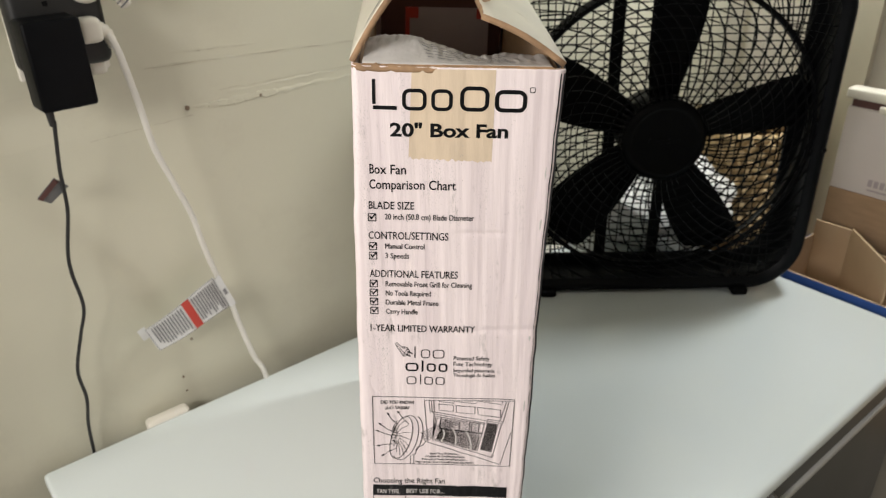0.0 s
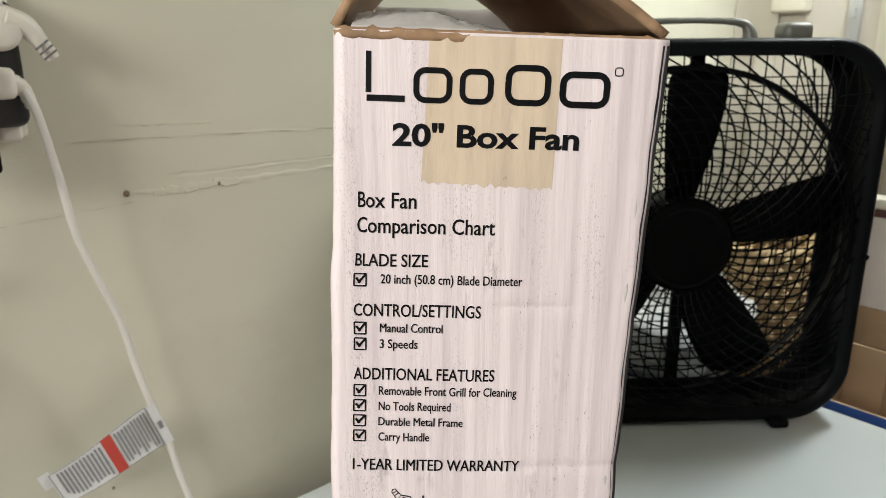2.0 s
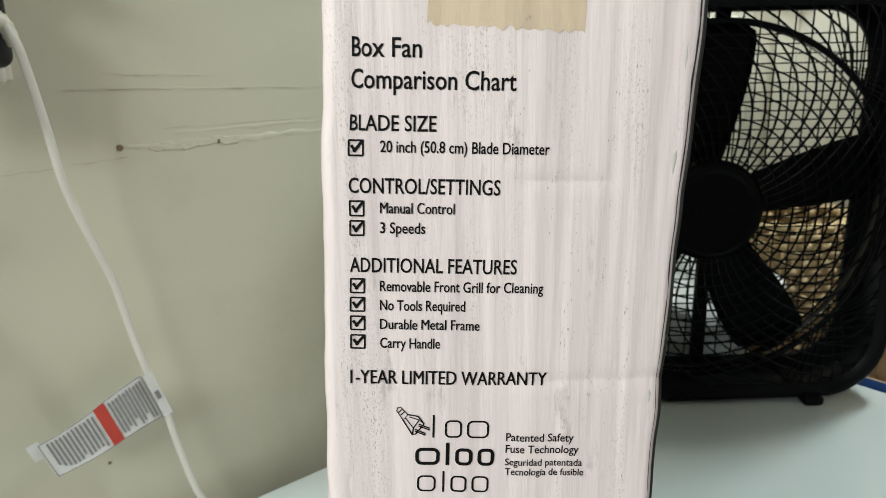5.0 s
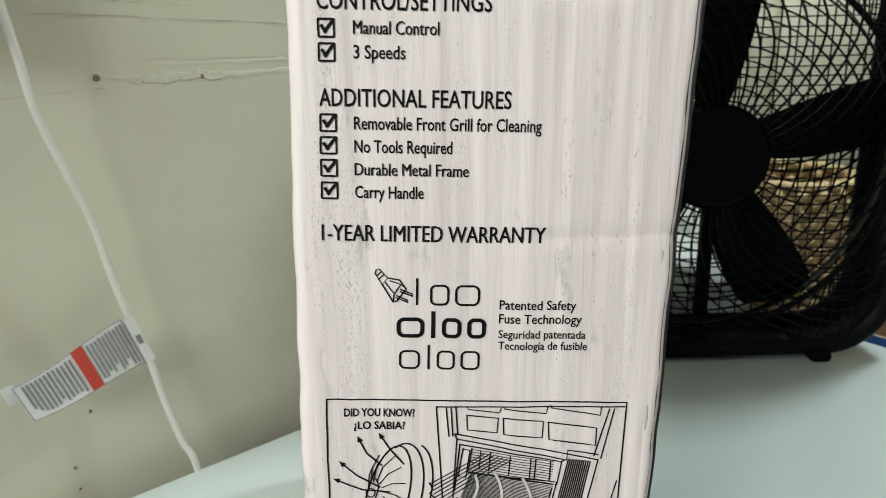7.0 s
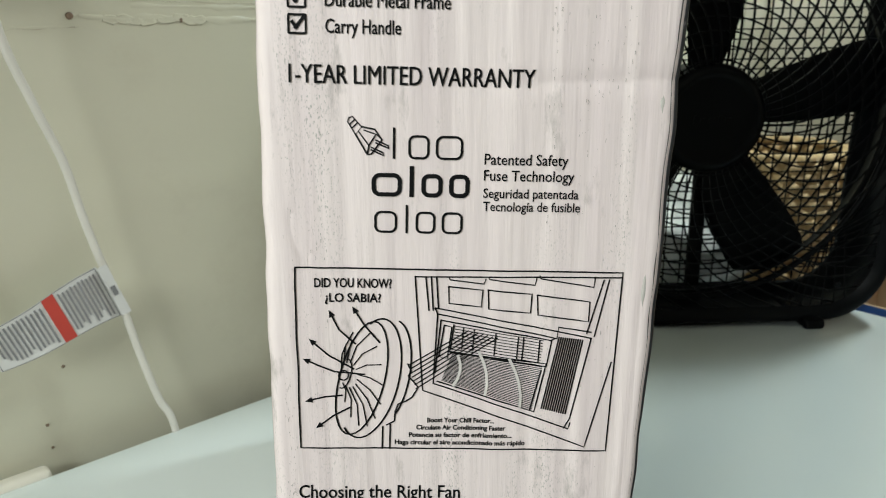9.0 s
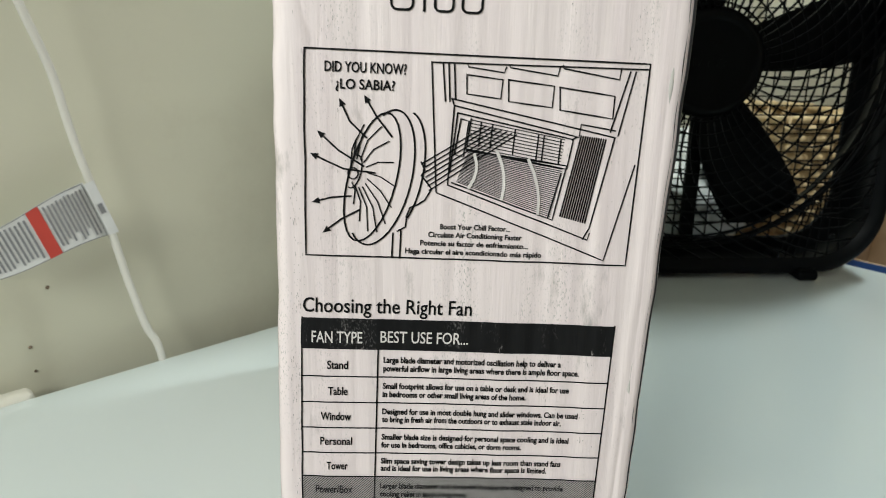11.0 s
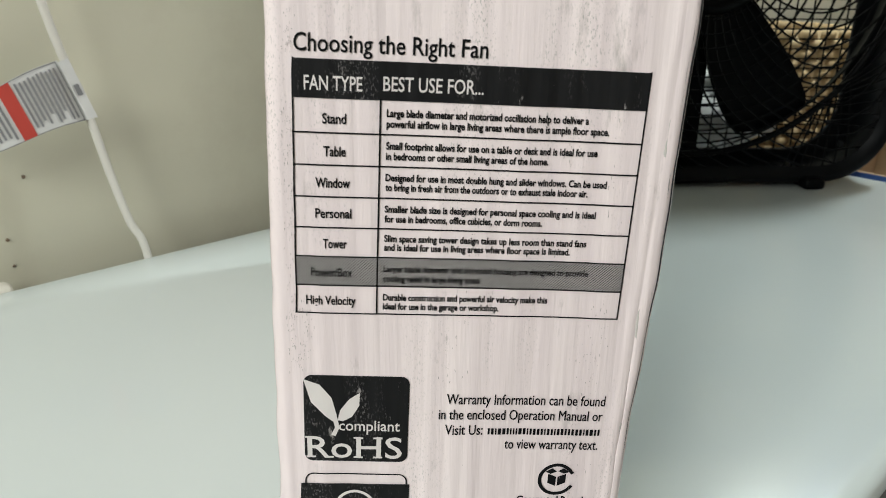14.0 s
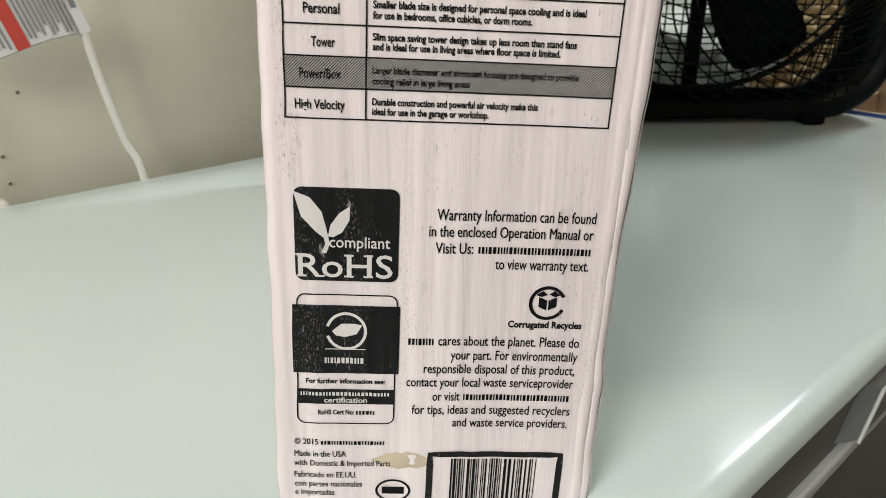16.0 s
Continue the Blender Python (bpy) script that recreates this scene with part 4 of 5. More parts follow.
for pts in (((30.6, 93.4), (33.6, 92.0), (33.6, 88.0), (30.6, 89.4)), ((34.2, 92.0), (37.2, 93.4), (37.2, 89.6), (34.2, 88.0)),
            ((29.4, 94.2), (32.0, 95.8), (33.8, 94.2), (31.4, 93.4)), ((34.2, 94.4), (36.2, 95.8), (38.4, 94.2), (36.4, 93.4))):
    blob("recycle_carton", pts, M_INK, INK)
printed("Corrugated Recycles", 20.0, 47.4, 80.8, 2.6, bold=0.035)
word_bar(-16.5, -6.9, 72.9, 2.8, 5)
printed("cares about the planet. Please do", -5.4, 47.4, 72.9, 3.9)
printed("your part. For environmentally", -0.5, 47.4, 66.9, 3.9)
printed("responsible disposal of this product,", -10.4, 46.9, 61.0, 3.9)
printed("contact your local waste serviceprovider", -16.7, 47.0, 55.2, 3.9)
printed("or visit", -6.6, 3.8, 49.0, 3.9)
word_bar(5.2, 46.0, 49.2, 2.7, 6)
printed("for tips, ideas and suggested recyclers", -14.4, 47.0, 43.0, 3.9)
printed("and waste service providers.", 1.6, 46.6, 37.2, 3.9)

# origin lines, test mark and bar code
printed("\u00a9 2015", -59.2, -50.2, 28.3, 2.6)
word_bar(-49.2, -24.6, 28.3, 1.8, 7)
printed("Made in the USA", -59.3, -39.5, 22.7, 2.6)
printed("with Domestic & Imported Parts", -59.4, -22.0, 18.3, 2.6)
printed("Fabricado en EE.UU.", -59.3, -35.3, 12.8, 2.6)
printed("con partes nacionales", -59.4, -33.1, 8.4, 2.6)
printed("e importadas", -59.6, -44.1, 4.3, 2.6)
strokes("mark_ring", [oval(-20.8, 6.6, 6.6, 5.0, n=24)], 0.9, M_INK)
patch("word_bar", [(-25.2, -16.4, 5.0, 8.4)], M_INK)
strokes("code_frame", [[(-6.4, 3), (-6.4, 24.2), (45.6, 24.2), (45.6, 3)]], 2.6, M_INK_WORN)
rng = random.Random(7)
u, bars = 2.0, []
while u < 36.5:
    wd = rng.choice((0.35, 0.35, 0.7, 1.05))
    bars.append((u, u + wd, 2.0, 22.0))
    u += wd + rng.choice((0.4, 0.4, 0.75, 1.0))
tagged(patch("code_bars", bars, M_INK), "fine upright bars of a printed code", kind="stuff")
edge = []
for i in range(48):
    a = 2 * math.pi * i / 48
    edge.append((-17.5 + (11.0 + 2.2 * noise.noise((math.cos(a) * 3, math.sin(a) * 3, 1)) + 0.9 * noise.noise((i * 0.9, 2, 2))) * math.cos(a),
                 21.0 + (3.4 + 1.6 * noise.noise((math.cos(a) * 4, math.sin(a) * 4, 5)) + 0.8 * noise.noise((i * 1.1, 4, 2))) * math.sin(a)))
blob("tape_remnant", edge, M_TAPE_FAINT, 0.00015, "torn remnant of yellowed tape")

# fine rub marks in upright columns over the worn face
rub = random.Random(5)
marks = []
for k in range(16):
    col, mid, span = (-60.5 + 0.6 * rub.random(), 60 + 42 * k, 26) if k < 6 else (-56 + 110 * rub.random(), 60 + 470 * rub.random(), 30 + 30 * rub.random())
    for i in range(60 if k < 6 else 36):
        u, w = col + rub.gauss(0, 1.1), mid + rub.gauss(0, span)
        if 4 < w < 552 and -62 < u < 55:
            du, dw = 0.07 + 0.10 * rub.random(), 0.25 + 1.1 * rub.random() ** 2
            marks.append((u, u + du, w, w + dw))
for col, wide, mid, span, many in ((-56.5, 1.6, 144, 9, 75), (-59.5, 0.9, 120, 40, 60), (38.5, 2.0, 118, 24, 75), (44.0, 1.2, 140, 30, 45), (-8.0, 2.5, 143, 9, 25), (-50.0, 2.0, 330, 25, 55),
                                   (-58.0, 1.0, 300, 60, 60), (34.0, 2.2, 385, 22, 55), (14.0, 1.4, 455, 14, 25), (42.0, 1.6, 470, 40, 45), (22.0, 1.0, 392, 14, 20)):
    for i in range(many):
        u, w = col + rub.gauss(0, wide), mid + rub.gauss(0, span)
        if 4 < w < 552 and -62 < u < 55:
            marks.append((u, u + 0.06 + 0.10 * rub.random(), w, w + 0.2 + 1.2 * rub.random() ** 2))
marks = [m for m in marks if not (224 < m[2] < 238 or (m[0] < -19 and 38 < m[2] < 133))]
tagged(patch("rub_marks", marks, M_RUB, 0.0005), "fine grey rub marks on the worn card", kind="stuff")

# ---- the black box fan: x across, y back, z up from its feet ----
FAN_HALF, FAN_DEEP = 0.264, 0.108
fan = thing("box_fan", "black plastic twenty inch box fan standing on the freezer lid", "fan", pose(0.3545, 0.689, TOP))
FZ0, FZ1 = 0.003, 0.559
FC = (FZ0 + FZ1) / 2 + 0.002


def rsquare(hx, hz, r, n=10):
    out = []
    for cx, cz, a in ((hx - r, hz - r, 0), (-hx + r, hz - r, 90), (-hx + r, -hz + r, 180), (hx - r, -hz + r, 270)):
        out += [(cx + r * math.cos(radians(a + 90 * i / n)), cz + r * math.sin(radians(a + 90 * i / n))) for i in range(n + 1)]
    return out


def ring_loft(bm, loops, closed=True):
    rings = [[bm.verts.new(p) for p in lp] for lp in loops]
    for a, b in zip(rings, rings[1:]):
        n = len(a)
        for i in range(n):
            bm.faces.new((a[i], a[(i + 1) % n], b[(i + 1) % n], b[i]))
    return bm


HZ = (FZ1 - FZ0) / 2


def casing():
    bm = bmesh.new()
    loops = []
    # front lip, rounded rim, side, rear lip, then back inside
    for inset, y in ((0.022, 0.010), (0.014, 0.003), (0.006, 0.001), (0.001, 0.006), (0.0, 0.014), (0.0, FAN_DEEP - 0.014), (0.002, FAN_DEEP - 0.004), (0.010, FAN_DEEP),
                     (0.025, FAN_DEEP - 0.003), (0.023, FAN_DEEP - 0.010), (0.004, FAN_DEEP - 0.016), (0.004, 0.022), (0.022, 0.010)):
        loops.append([(x, y, FC + z) for x, z in rsquare(FAN_HALF - inset, HZ - inset, 0.088 - inset * 0.8)])
    return ring_loft(bm, loops)


part("casing", casing(), M_BLACK_METAL, fan, "black painted rounded square casing", True)


def radius_at(a):
    """Distance from the middle to the casing's inner edge."""
    hx, hz, r = FAN_HALF - 0.02, HZ - 0.02, 0.072
    best = 0
    c, s = abs(math.cos(a)), abs(math.sin(a))
    lo, hi = 0.1, 0.5
    for _ in range(24):
        m = (lo + hi) / 2
        x, z = m * c, m * s
        dx, dz = x - (hx - r), z - (hz - r)
        inside = (x < hx and z < hz) and not (dx > 0 and dz > 0 and math.hypot(dx, dz) > r)
        lo, hi = (m, hi) if inside else (lo, m)
    return lo


def grille_wire(bm, pts, r):
    tube(bm, pts, r, 4)


def bulge(r, depth):
    return depth * (1 - (r / 0.27) ** 2)


# front grille: curved spokes, rings, centre cap
NS = 54
for k in range(NS):
    bm = bmesh.new()
    a0 = 2 * math.pi * k / NS
    pts = []
    for i in range(13):
        f = i / 12
        a = a0 + 0.62 * f * f + 0.1 * f
        rmax = radius_at(a)
        r = 0.066 + (rmax - 0.066) * f
        pts.append((r * math.cos(a), 0.010 - bulge(r, 0.012), FC + r * math.sin(a)))
    grille_wire(bm, pts, 0.0016)
    part("grille_spoke", bm, M_BLACK, fan)
for k, r0 in enumerate((0.072, 0.089, 0.106, 0.123, 0.140, 0.157, 0.174, 0.191, 0.208, 0.224)):
    bm = bmesh.new()
    tube(bm, [(r0 * math.cos(2 * math.pi * i / 72), 0.0105 - bulge(r0, 0.012), FC + r0 * math.sin(2 * math.pi * i / 72)) for i in range(72)], 0.0014, 4, True)
    part("grille_ring", bm, M_BLACK, fan)
bm = bmesh.new()
tube(bm, [(0.240 * math.cos(2 * math.pi * i / 96), 0.014, FC + 0.240 * math.sin(2 * math.pi * i / 96)) for i in range(96)], 0.0042, 8, True)
part("venturi_ring", bm, M_BLACK, fan, "thick black inner ring", True)
# corner webs: slanting bars that fill each corner
for sx in (-1, 1):
    for sz in (-1, 1):
        for k in range(7):
            for flip in (0, 1):
                bm = bmesh.new()
                a = math.atan2(0.72 + 0.08 * k if flip else 1, 1 if flip else 0.72 + 0.08 * k)
                p = Vector((0.242 * math.cos(a), 0, 0.242 * math.sin(a)))
                b = a + (0.24 if flip else -0.24)
                q = Vector((radius_at(b) * math.cos(b), 0, radius_at(b) * math.sin(b)))
                tube(bm, [(sx * p.x, 0.013, FC + sz * p.z), (sx * q.x, 0.013, FC + sz * q.z)], 0.0011, 4)
                part("corner_bar", bm, M_BLACK, fan)


def disc(bm, rings, n=64, cz=0.0):
    """A turned shape about the fan's axis: (radius, y) from the middle out."""
    prev = None
    for r, y in rings:
        if r < 1e-6:
            ring = [bm.verts.new((0, y, cz))]
        else:
            ring = [bm.verts.new((r * math.cos(2 * math.pi * i / n), y, cz + r * math.sin(2 * math.pi * i / n))) for i in range(n)]
        if prev is not None:
            if len(prev) == 1:
                for i in range(n):
                    bm.faces.new((prev[0], ring[i], ring[(i + 1) % n]))
            elif len(ring) == 1:
                for i in range(n):
                    bm.faces.new((prev[i], ring[0], prev[(i + 1) % n]))
            else:
                for i in range(n):
                    bm.faces.new((prev[i], ring[i], ring[(i + 1) % n], prev[(i + 1) % n]))
        prev = ring
    return bm


part("centre_cap", disc(bmesh.new(), ((0, -0.004), (0.05, -0.004), (0.053, -0.0045), (0.055, -0.0065), (0.058, -0.0065), (0.061, -0.003), (0.0665, 0.0), (0.068, 0.006), (0.066, 0.012)), cz=FC),
     M_BLACK, fan, "round black centre cap", True)
bm = bmesh.new()
for x0, x1, h in ((-0.024, -0.020, 0.009), (-0.016, -0.009, 0.006), (-0.005, 0.002, 0.006), (0.006, 0.011, 0.009), (0.015, 0.024, 0.006)):
    box_bm(x0, x1, -0.0048, -0.0035, FC - 0.004, FC - 0.004 + h, bm=bm)
part("cap_emblem", bm, M_BLACK, fan, "raised plain emblem bars")


# five blades on a hub
def blade(angle):
    bm = bmesh.new()
    nr, nc = 14, 8
    g = []
    for i in range(nr + 1):
        f = i / nr
        r = 0.058 + 0.188 * f
        half = (0.026 + 0.022 * math.sin(min(f * 1.25, 1) * math.pi / 2)) * (1 if f < 0.88 else math.sqrt(max(0.02, 1 - ((f - 0.88) / 0.125) ** 2)))
        row = []
        for j in range(nc + 1):
            c = (j / nc - 0.5) * 2
            x = c * half + 0.003 * math.sin(f * 2.6)
            y = 0.052 + c * half * 0.50 * (1 - 0.35 * f) + 0.006 * (1 - c * c)
            row.append(bm.verts.new((x, y, r)))
        g.append(row)
    for i in range(nr):
        for j in range(nc):
            bm.faces.new((g[i][j], g[i + 1][j], g[i + 1][j + 1], g[i][j + 1]))
    bmesh.ops.transform(bm, matrix=Matrix.Translation((0, 0, FC)) @ Matrix.Rotation(-radians(angle), 4, "Y"), verts=bm.verts[:])
    ob = part("blade", bm, M_BLACK, fan, "", True)
    mod = ob.modifiers.new("thickness", "SOLIDIFY")
    mod.thickness = 0.0022


for a in (4, 77, 149, 221, 293):
    blade(-a)
part("hub", disc(bmesh.new(), ((0, 0.022), (0.055, 0.022), (0.062, 0.028), (0.064, 0.085), (0, 0.086)), cz=FC), M_BLACK, fan, "", True)

# rear grille: level and upright wires, and the motor bracket
k = -0.232
while k < 0.233:
    bm = bmesh.new()
    half = 0.246 if abs(k) < 0.17 else 0.246 - (abs(k) - 0.17) * 0.5
    tube(bm, [(-half, FAN_DEEP - 0.004, FC + k), (half, FAN_DEEP - 0.004, FC + k)], 0.0013, 4)
    part("rear_level_wire", bm, M_BLACK, fan)
    k += 0.0130
k = -0.228
while k < 0.229:
    bm = bmesh.new()
    half = 0.255 if abs(k) < 0.17 else 0.255 - (abs(k) - 0.17) * 0.6
    tube(bm, [(k, FAN_DEEP - 0.006, FC - half), (k, FAN_DEEP - 0.006, FC + half)], 0.0012, 4)
    part("rear_upright_wire", bm, M_BLACK, fan)
    k += 0.024
for x in (-0.068, 0.028):
    part("motor_bracket", box_bm(x - 0.010, x + 0.010, FAN_DEEP - 0.02, FAN_DEEP - 0.010, FC - 0.26, FC + 0.262, 0.002), M_BLACK, fan)
part("rear_shroud", disc(bmesh.new(), ((0.237, 0.03), (0.243, 0.045), (0.243, 0.052)), cz=FC), M_BLACK, fan, "black shroud ring", True)
for x in (-0.172, 0.162):
    part("foot", box_bm(x - 0.014, x + 0.014, -0.012, FAN_DEEP, 0, 0.014, 0.005, 3), M_BLACK, fan, "black moulded foot", True)
# handle and switch knob on top
bm = bmesh.new()
pts = spline([(-0.076, 0.055, FZ1 - 0.004), (-0.073, 0.055, FZ1 + 0.012), (-0.058, 0.055, FZ1 + 0.0225), (0.0, 0.055, FZ1 + 0.025), (0.064, 0.055, FZ1 + 0.0225), (0.080, 0.055, FZ1 + 0.012), (0.083, 0.055, FZ1 - 0.004)], 6)
tube(bm, pts, [0.0125 - 0.0085 * math.sin(math.pi * i / (len(pts) - 1)) for i in range(len(pts))], 10)
part("carry_handle", bm, M_GREY_PL, fan, "olive grey plastic carry handle", True)
bm = box_bm(0.122, 0.162, 0.035, 0.075, FZ1 - 0.004, FZ1 + 0.022, 0.009, 4)
part("switch_knob", bm, M_GREY_PL, fan, "olive grey speed knob", True)
for x, z in ((-0.20, FZ1 - 0.012), (0.17, FZ1 - 0.012), (0.257, FC - 0.02), (0.19, 0.06)):
    bm = bmesh.new()
    tube(bm, [(x, 0.0, z), (x, -0.0025, z)], 0.004, 8)
    part("screw", bm, M_BLACK_METAL, fan, "small dark screw head")

# ---- on the wall: outlet adapter, plugs, cords, tags, nails, cracks ----
def room_thing(name, label, category, group=""):
    return thing(name, label, category, ROOM, group)


tap = room_thing("outlet_tap", "black six-way wall outlet tap on a white cover plate", "outlet")
part("cover_plate", box_bm(-0.086, 0.009, 0.003, 0.012, 1.340, 1.480, 0.003), M_WHITE_PL, tap, "white cover plate", True)
part("body", box_bm(-0.088, 0.006, 0.011, 0.042, 1.352, 1.458, 0.010, 4), M_TAP, tap, "black plastic body", True)
part("crown", box_bm(-0.080, -0.002, 0.012, 0.036, 1.448, 1.466, 0.007, 4), M_TAP, tap, "rounded black crown", True)
for s in (-0.052, -0.018):
    for dx, dz, w, h in ((-0.006, 0.006, 0.0016, 0.008), (0.006, 0.006, 0.0016, 0.007), (0.0, -0.005, 0.005, 0.005)):
        part("slot", box_bm(s + dx - w / 2, s + dx + w / 2, 0.0415, 0.0425, 1.425 + dz - h / 2, 1.425 + dz + h / 2), M_BLACK, tap)
part("night_light", box_bm(-0.020, 0.000, 0.012, 0.030, 1.338, 1.356, 0.005, 3), M_WHITE_PL, tap, "white translucent lens", True)

adapter = room_thing("power_adapter", "black boxy power adapter plugged into the tap", "adapter")
part("body", box_bm(-0.089, -0.033, 0.042, 0.080, 1.320, 1.410, 0.004, 3), M_BLACK, adapter, "black plastic brick", True)
bm = bmesh.new()
tube(bm, [(-0.079, 0.060, 1.322), (-0.079, 0.060, 1.302)], [0.0045, 0.0032], 10)
part("strain_relief", bm, M_BLACK_CORD, adapter)
bm = bmesh.new()
tube(bm, spline([(-0.0767, 0.060, 1.3068), (-0.0808, 0.048, 1.2542), (-0.0808, 0.042, 1.2327), (-0.0821, 0.036, 1.1969), (-0.0928, 0.034, 1.150), (-0.0945, 0.030, 1.1195), (-0.0922, 0.030, 1.0722),
                 (-0.1030, 0.026, 1.0352), (-0.1172, 0.022, 0.9862), (-0.1163, 0.020, 0.9411), (-0.1222, 0.016, 0.9015), (-0.1246, 0.012, 0.8584), (-0.128, 0.010, 0.76)]), 0.0022, 8)
part("cord", bm, M_BLACK_CORD, adapter, "thin black cord", True)
bm = bmesh.new()
tc = [bm.verts.new(p) for p in ((-0.109, 0.037, 1.221), (-0.087, 0.038, 1.240), (-0.074, 0.036, 1.226), (-0.096, 0.035, 1.211))]
bm.faces.new(tc)
tg = part("cord_tag", bm, M_GASKET, adapter, "small dark folded warning tag")
tg.modifiers.new("t", "SOLIDIFY").thickness = 0.0006
bm = bmesh.new()
bm.faces.new([bm.verts.new(p) for p in ((-0.1085, 0.0385, 1.2205), (-0.0875, 0.0395, 1.2390), (-0.0835, 0.0390, 1.2345), (-0.1045, 0.0380, 1.2170))])
part("red_band", bm, M_MAROON, tg)

plug = room_thing("appliance_plug", "white appliance plug with a thick cord and paper warning tag", "plug")
part("plug_body", box_bm(-0.032, -0.008, 0.042, 0.066, 1.378, 1.404, 0.006, 3), M_WHITE_PL, plug, "white plug body", True)
bm = bmesh.new()
tube(bm, spline([(-0.004, 0.056, 1.388), (0.0035, 0.0561, 1.372), (0.0090, 0.0538, 1.348), (0.0172, 0.0507, 1.300), (0.0250, 0.0464, 1.250), (0.0408, 0.0410, 1.200), (0.0575, 0.0360, 1.150), (0.0671, 0.0325, 1.100),
                 (0.0758, 0.0311, 1.060), (0.0908, 0.0318, 1.000), (0.0995, 0.0341, 0.950), (0.1099, 0.0374, 0.900), (0.1211, 0.0408, 0.860), (0.130, 0.030, 0.72)]), 0.0038, 10)
part("cord", bm, M_CORD, plug, "thick white cord", True)
bm = bmesh.new()
tube(bm, spline([(-0.012, 0.055, 1.392), (-0.002, 0.053, 1.386), (0.004, 0.050, 1.370)], 6), [0.0085, 0.0080, 0.0074, 0.0078, 0.0066, 0.0072, 0.006, 0.0066, 0.0056, 0.0062, 0.0052, 0.0056, 0.005], 10)
part("strain_relief", bm, M_WHITE_PL, plug, "ribbed strain relief", True)

flat = room_thing("flat_plug", "white flat angled plug with a thin white cord", "plug")
ob = part("plug_head", disc(bmesh.new(), ((0, 0.060), (0.014, 0.060), (0.018, 0.057), (0.0195, 0.052), (0.019, 0.043), (0, 0.042)), 32), M_WHITE_PL, flat, "round white plug head", True)
ob.matrix_basis = pose(-0.013, 0, 1.436)
bm = bmesh.new()
tube(bm, spline([(-0.008, 0.051, 1.444), (0.008, 0.051, 1.437), (0.018, 0.051, 1.424), (0.027, 0.050, 1.410)], 5), [0.0105, 0.0105, 0.010, 0.010, 0.0098, 0.0095, 0.009, 0.0085, 0.008, 0.0075, 0.007, 0.0066, 0.0064, 0.0062, 0.006, 0.0056], 10)
part("plug_arm", bm, M_WHITE_PL, flat, "tapering plug arm", True)
for k in range(3):
    bm = bmesh.new()
    f = 0.0175 + 0.003 * k
    tube(bm, [(f - 0.006, 0.0582 - 0.0006 * k, 1.4215 - 0.0042 * k - 0.004), (f + 0.005, 0.0580 - 0.0006 * k, 1.4215 - 0.0042 * k + 0.004)], 0.0009, 5)
    part("grip_slot", bm, M_GASKET, flat)
bm = bmesh.new()
tube(bm, spline([(-0.008, 0.056, 1.455), (-0.022, 0.055, 1.457), (-0.038, 0.050, 1.453), (-0.09, 0.045, 1.44), (-0.3, 0.012, 1.38), (-0.6, 0.012, 1.3), (-0.7, 0.012, 0.9)]), 0.0032, 8)
part("cord", bm, M_CORD, flat, "thin white cord", True)


# paper warning tag, wrapped on the thick cord, curling to the wall
def tag_frame(x, z):
    """x from 0 at the cord to 1 at the free end, z from 0 at the lower edge to 1 at the upper."""
    top = Vector((0.0685, 0.036, 1.050)).lerp(Vector((-0.0330, 0.041, 1.0143)), x)
    low = Vector((0.0855, 0.036, 0.998)).lerp(Vector((-0.0210, 0.043, 0.9775)), x)
    curl = Vector((0, 0.003 * math.sin(x * 5), 0.0022 * math.sin(x * 6.3)))
    return low.lerp(top, z) + curl


def tag_patch(x0, x1, z0, z1, off, n=12):
    return grid_bm(n, 2, lambda a, b: tag_frame(x0 + (x1 - x0) * a, z0 + (z1 - z0) * b) + Vector((0, off, 0)))


paper = part("warning_tag", tag_patch(-0.02, 1.0, 0, 1, 0), M_TAG, plug, "white curled paper warning tag", True)
part("tag_band", tag_patch(0.394, 0.493, 0.01, 0.99, 0.0008), M_RED, paper, "red warning band")
rng = random.Random(4)
for x0, x1 in ((0.03, 0.37), (0.52, 0.94)):
    k = x0
    while k < x1:
        part("tag_text", tag_patch(k, k + 0.017, 0.06 + 0.05 * rng.random() + 0.25 * rng.random() ** 3, 0.93 - 0.04 * rng.random(), 0.0008, 2), M_TAG_INK, paper)
        k += 0.036
for z in (0.004, 0.980):
    part("tag_border", tag_patch(0.0, 0.99, z, z + 0.016, 0.0008), M_TAG_INK, paper)
for x in (-0.002, 0.985):
    part("tag_border", tag_patch(x, x + 0.007, 0.01, 0.99, 0.0008, 2), M_TAG_INK, paper)
part("tag_sleeve", tag_patch(-0.10, -0.005, 0.02, 0.99, 0.0045, 3), M_TAG, paper, "clear tag sleeve round the cord", True)
part("tag_mark", tag_patch(-0.075, -0.03, 0.42, 0.60, 0.0056, 2), M_TAG_INK, paper)

part("tag_underlayer", tag_patch(0.97, 1.075, 0.55, 1.02, -0.006, 3), M_TAG, paper, "second paper layer behind")

# nails and holes
for s, z, r in ((0.094, 1.272, 0.0034), (0.198, 1.268, 0.0026), (0.0378, 0.949, 0.0017), (0.0148, 0.895, 0.0017), (0.016, 0.8695, 0.0014)):
    ob = room_thing("nail", "small rusty nail head in the plaster wall", "nail", "nails in the wall")
    bm = bmesh.new()
    q0 = wall_q(s, z)
    tube(bm, [(s, q0 - 0.004, z), (s, q0 + 0.0008, z), (s, q0 + 0.0014, z)], [r, r, r * 0.7], 10)
    part("nail_head", bm, M_STEEL, ob)


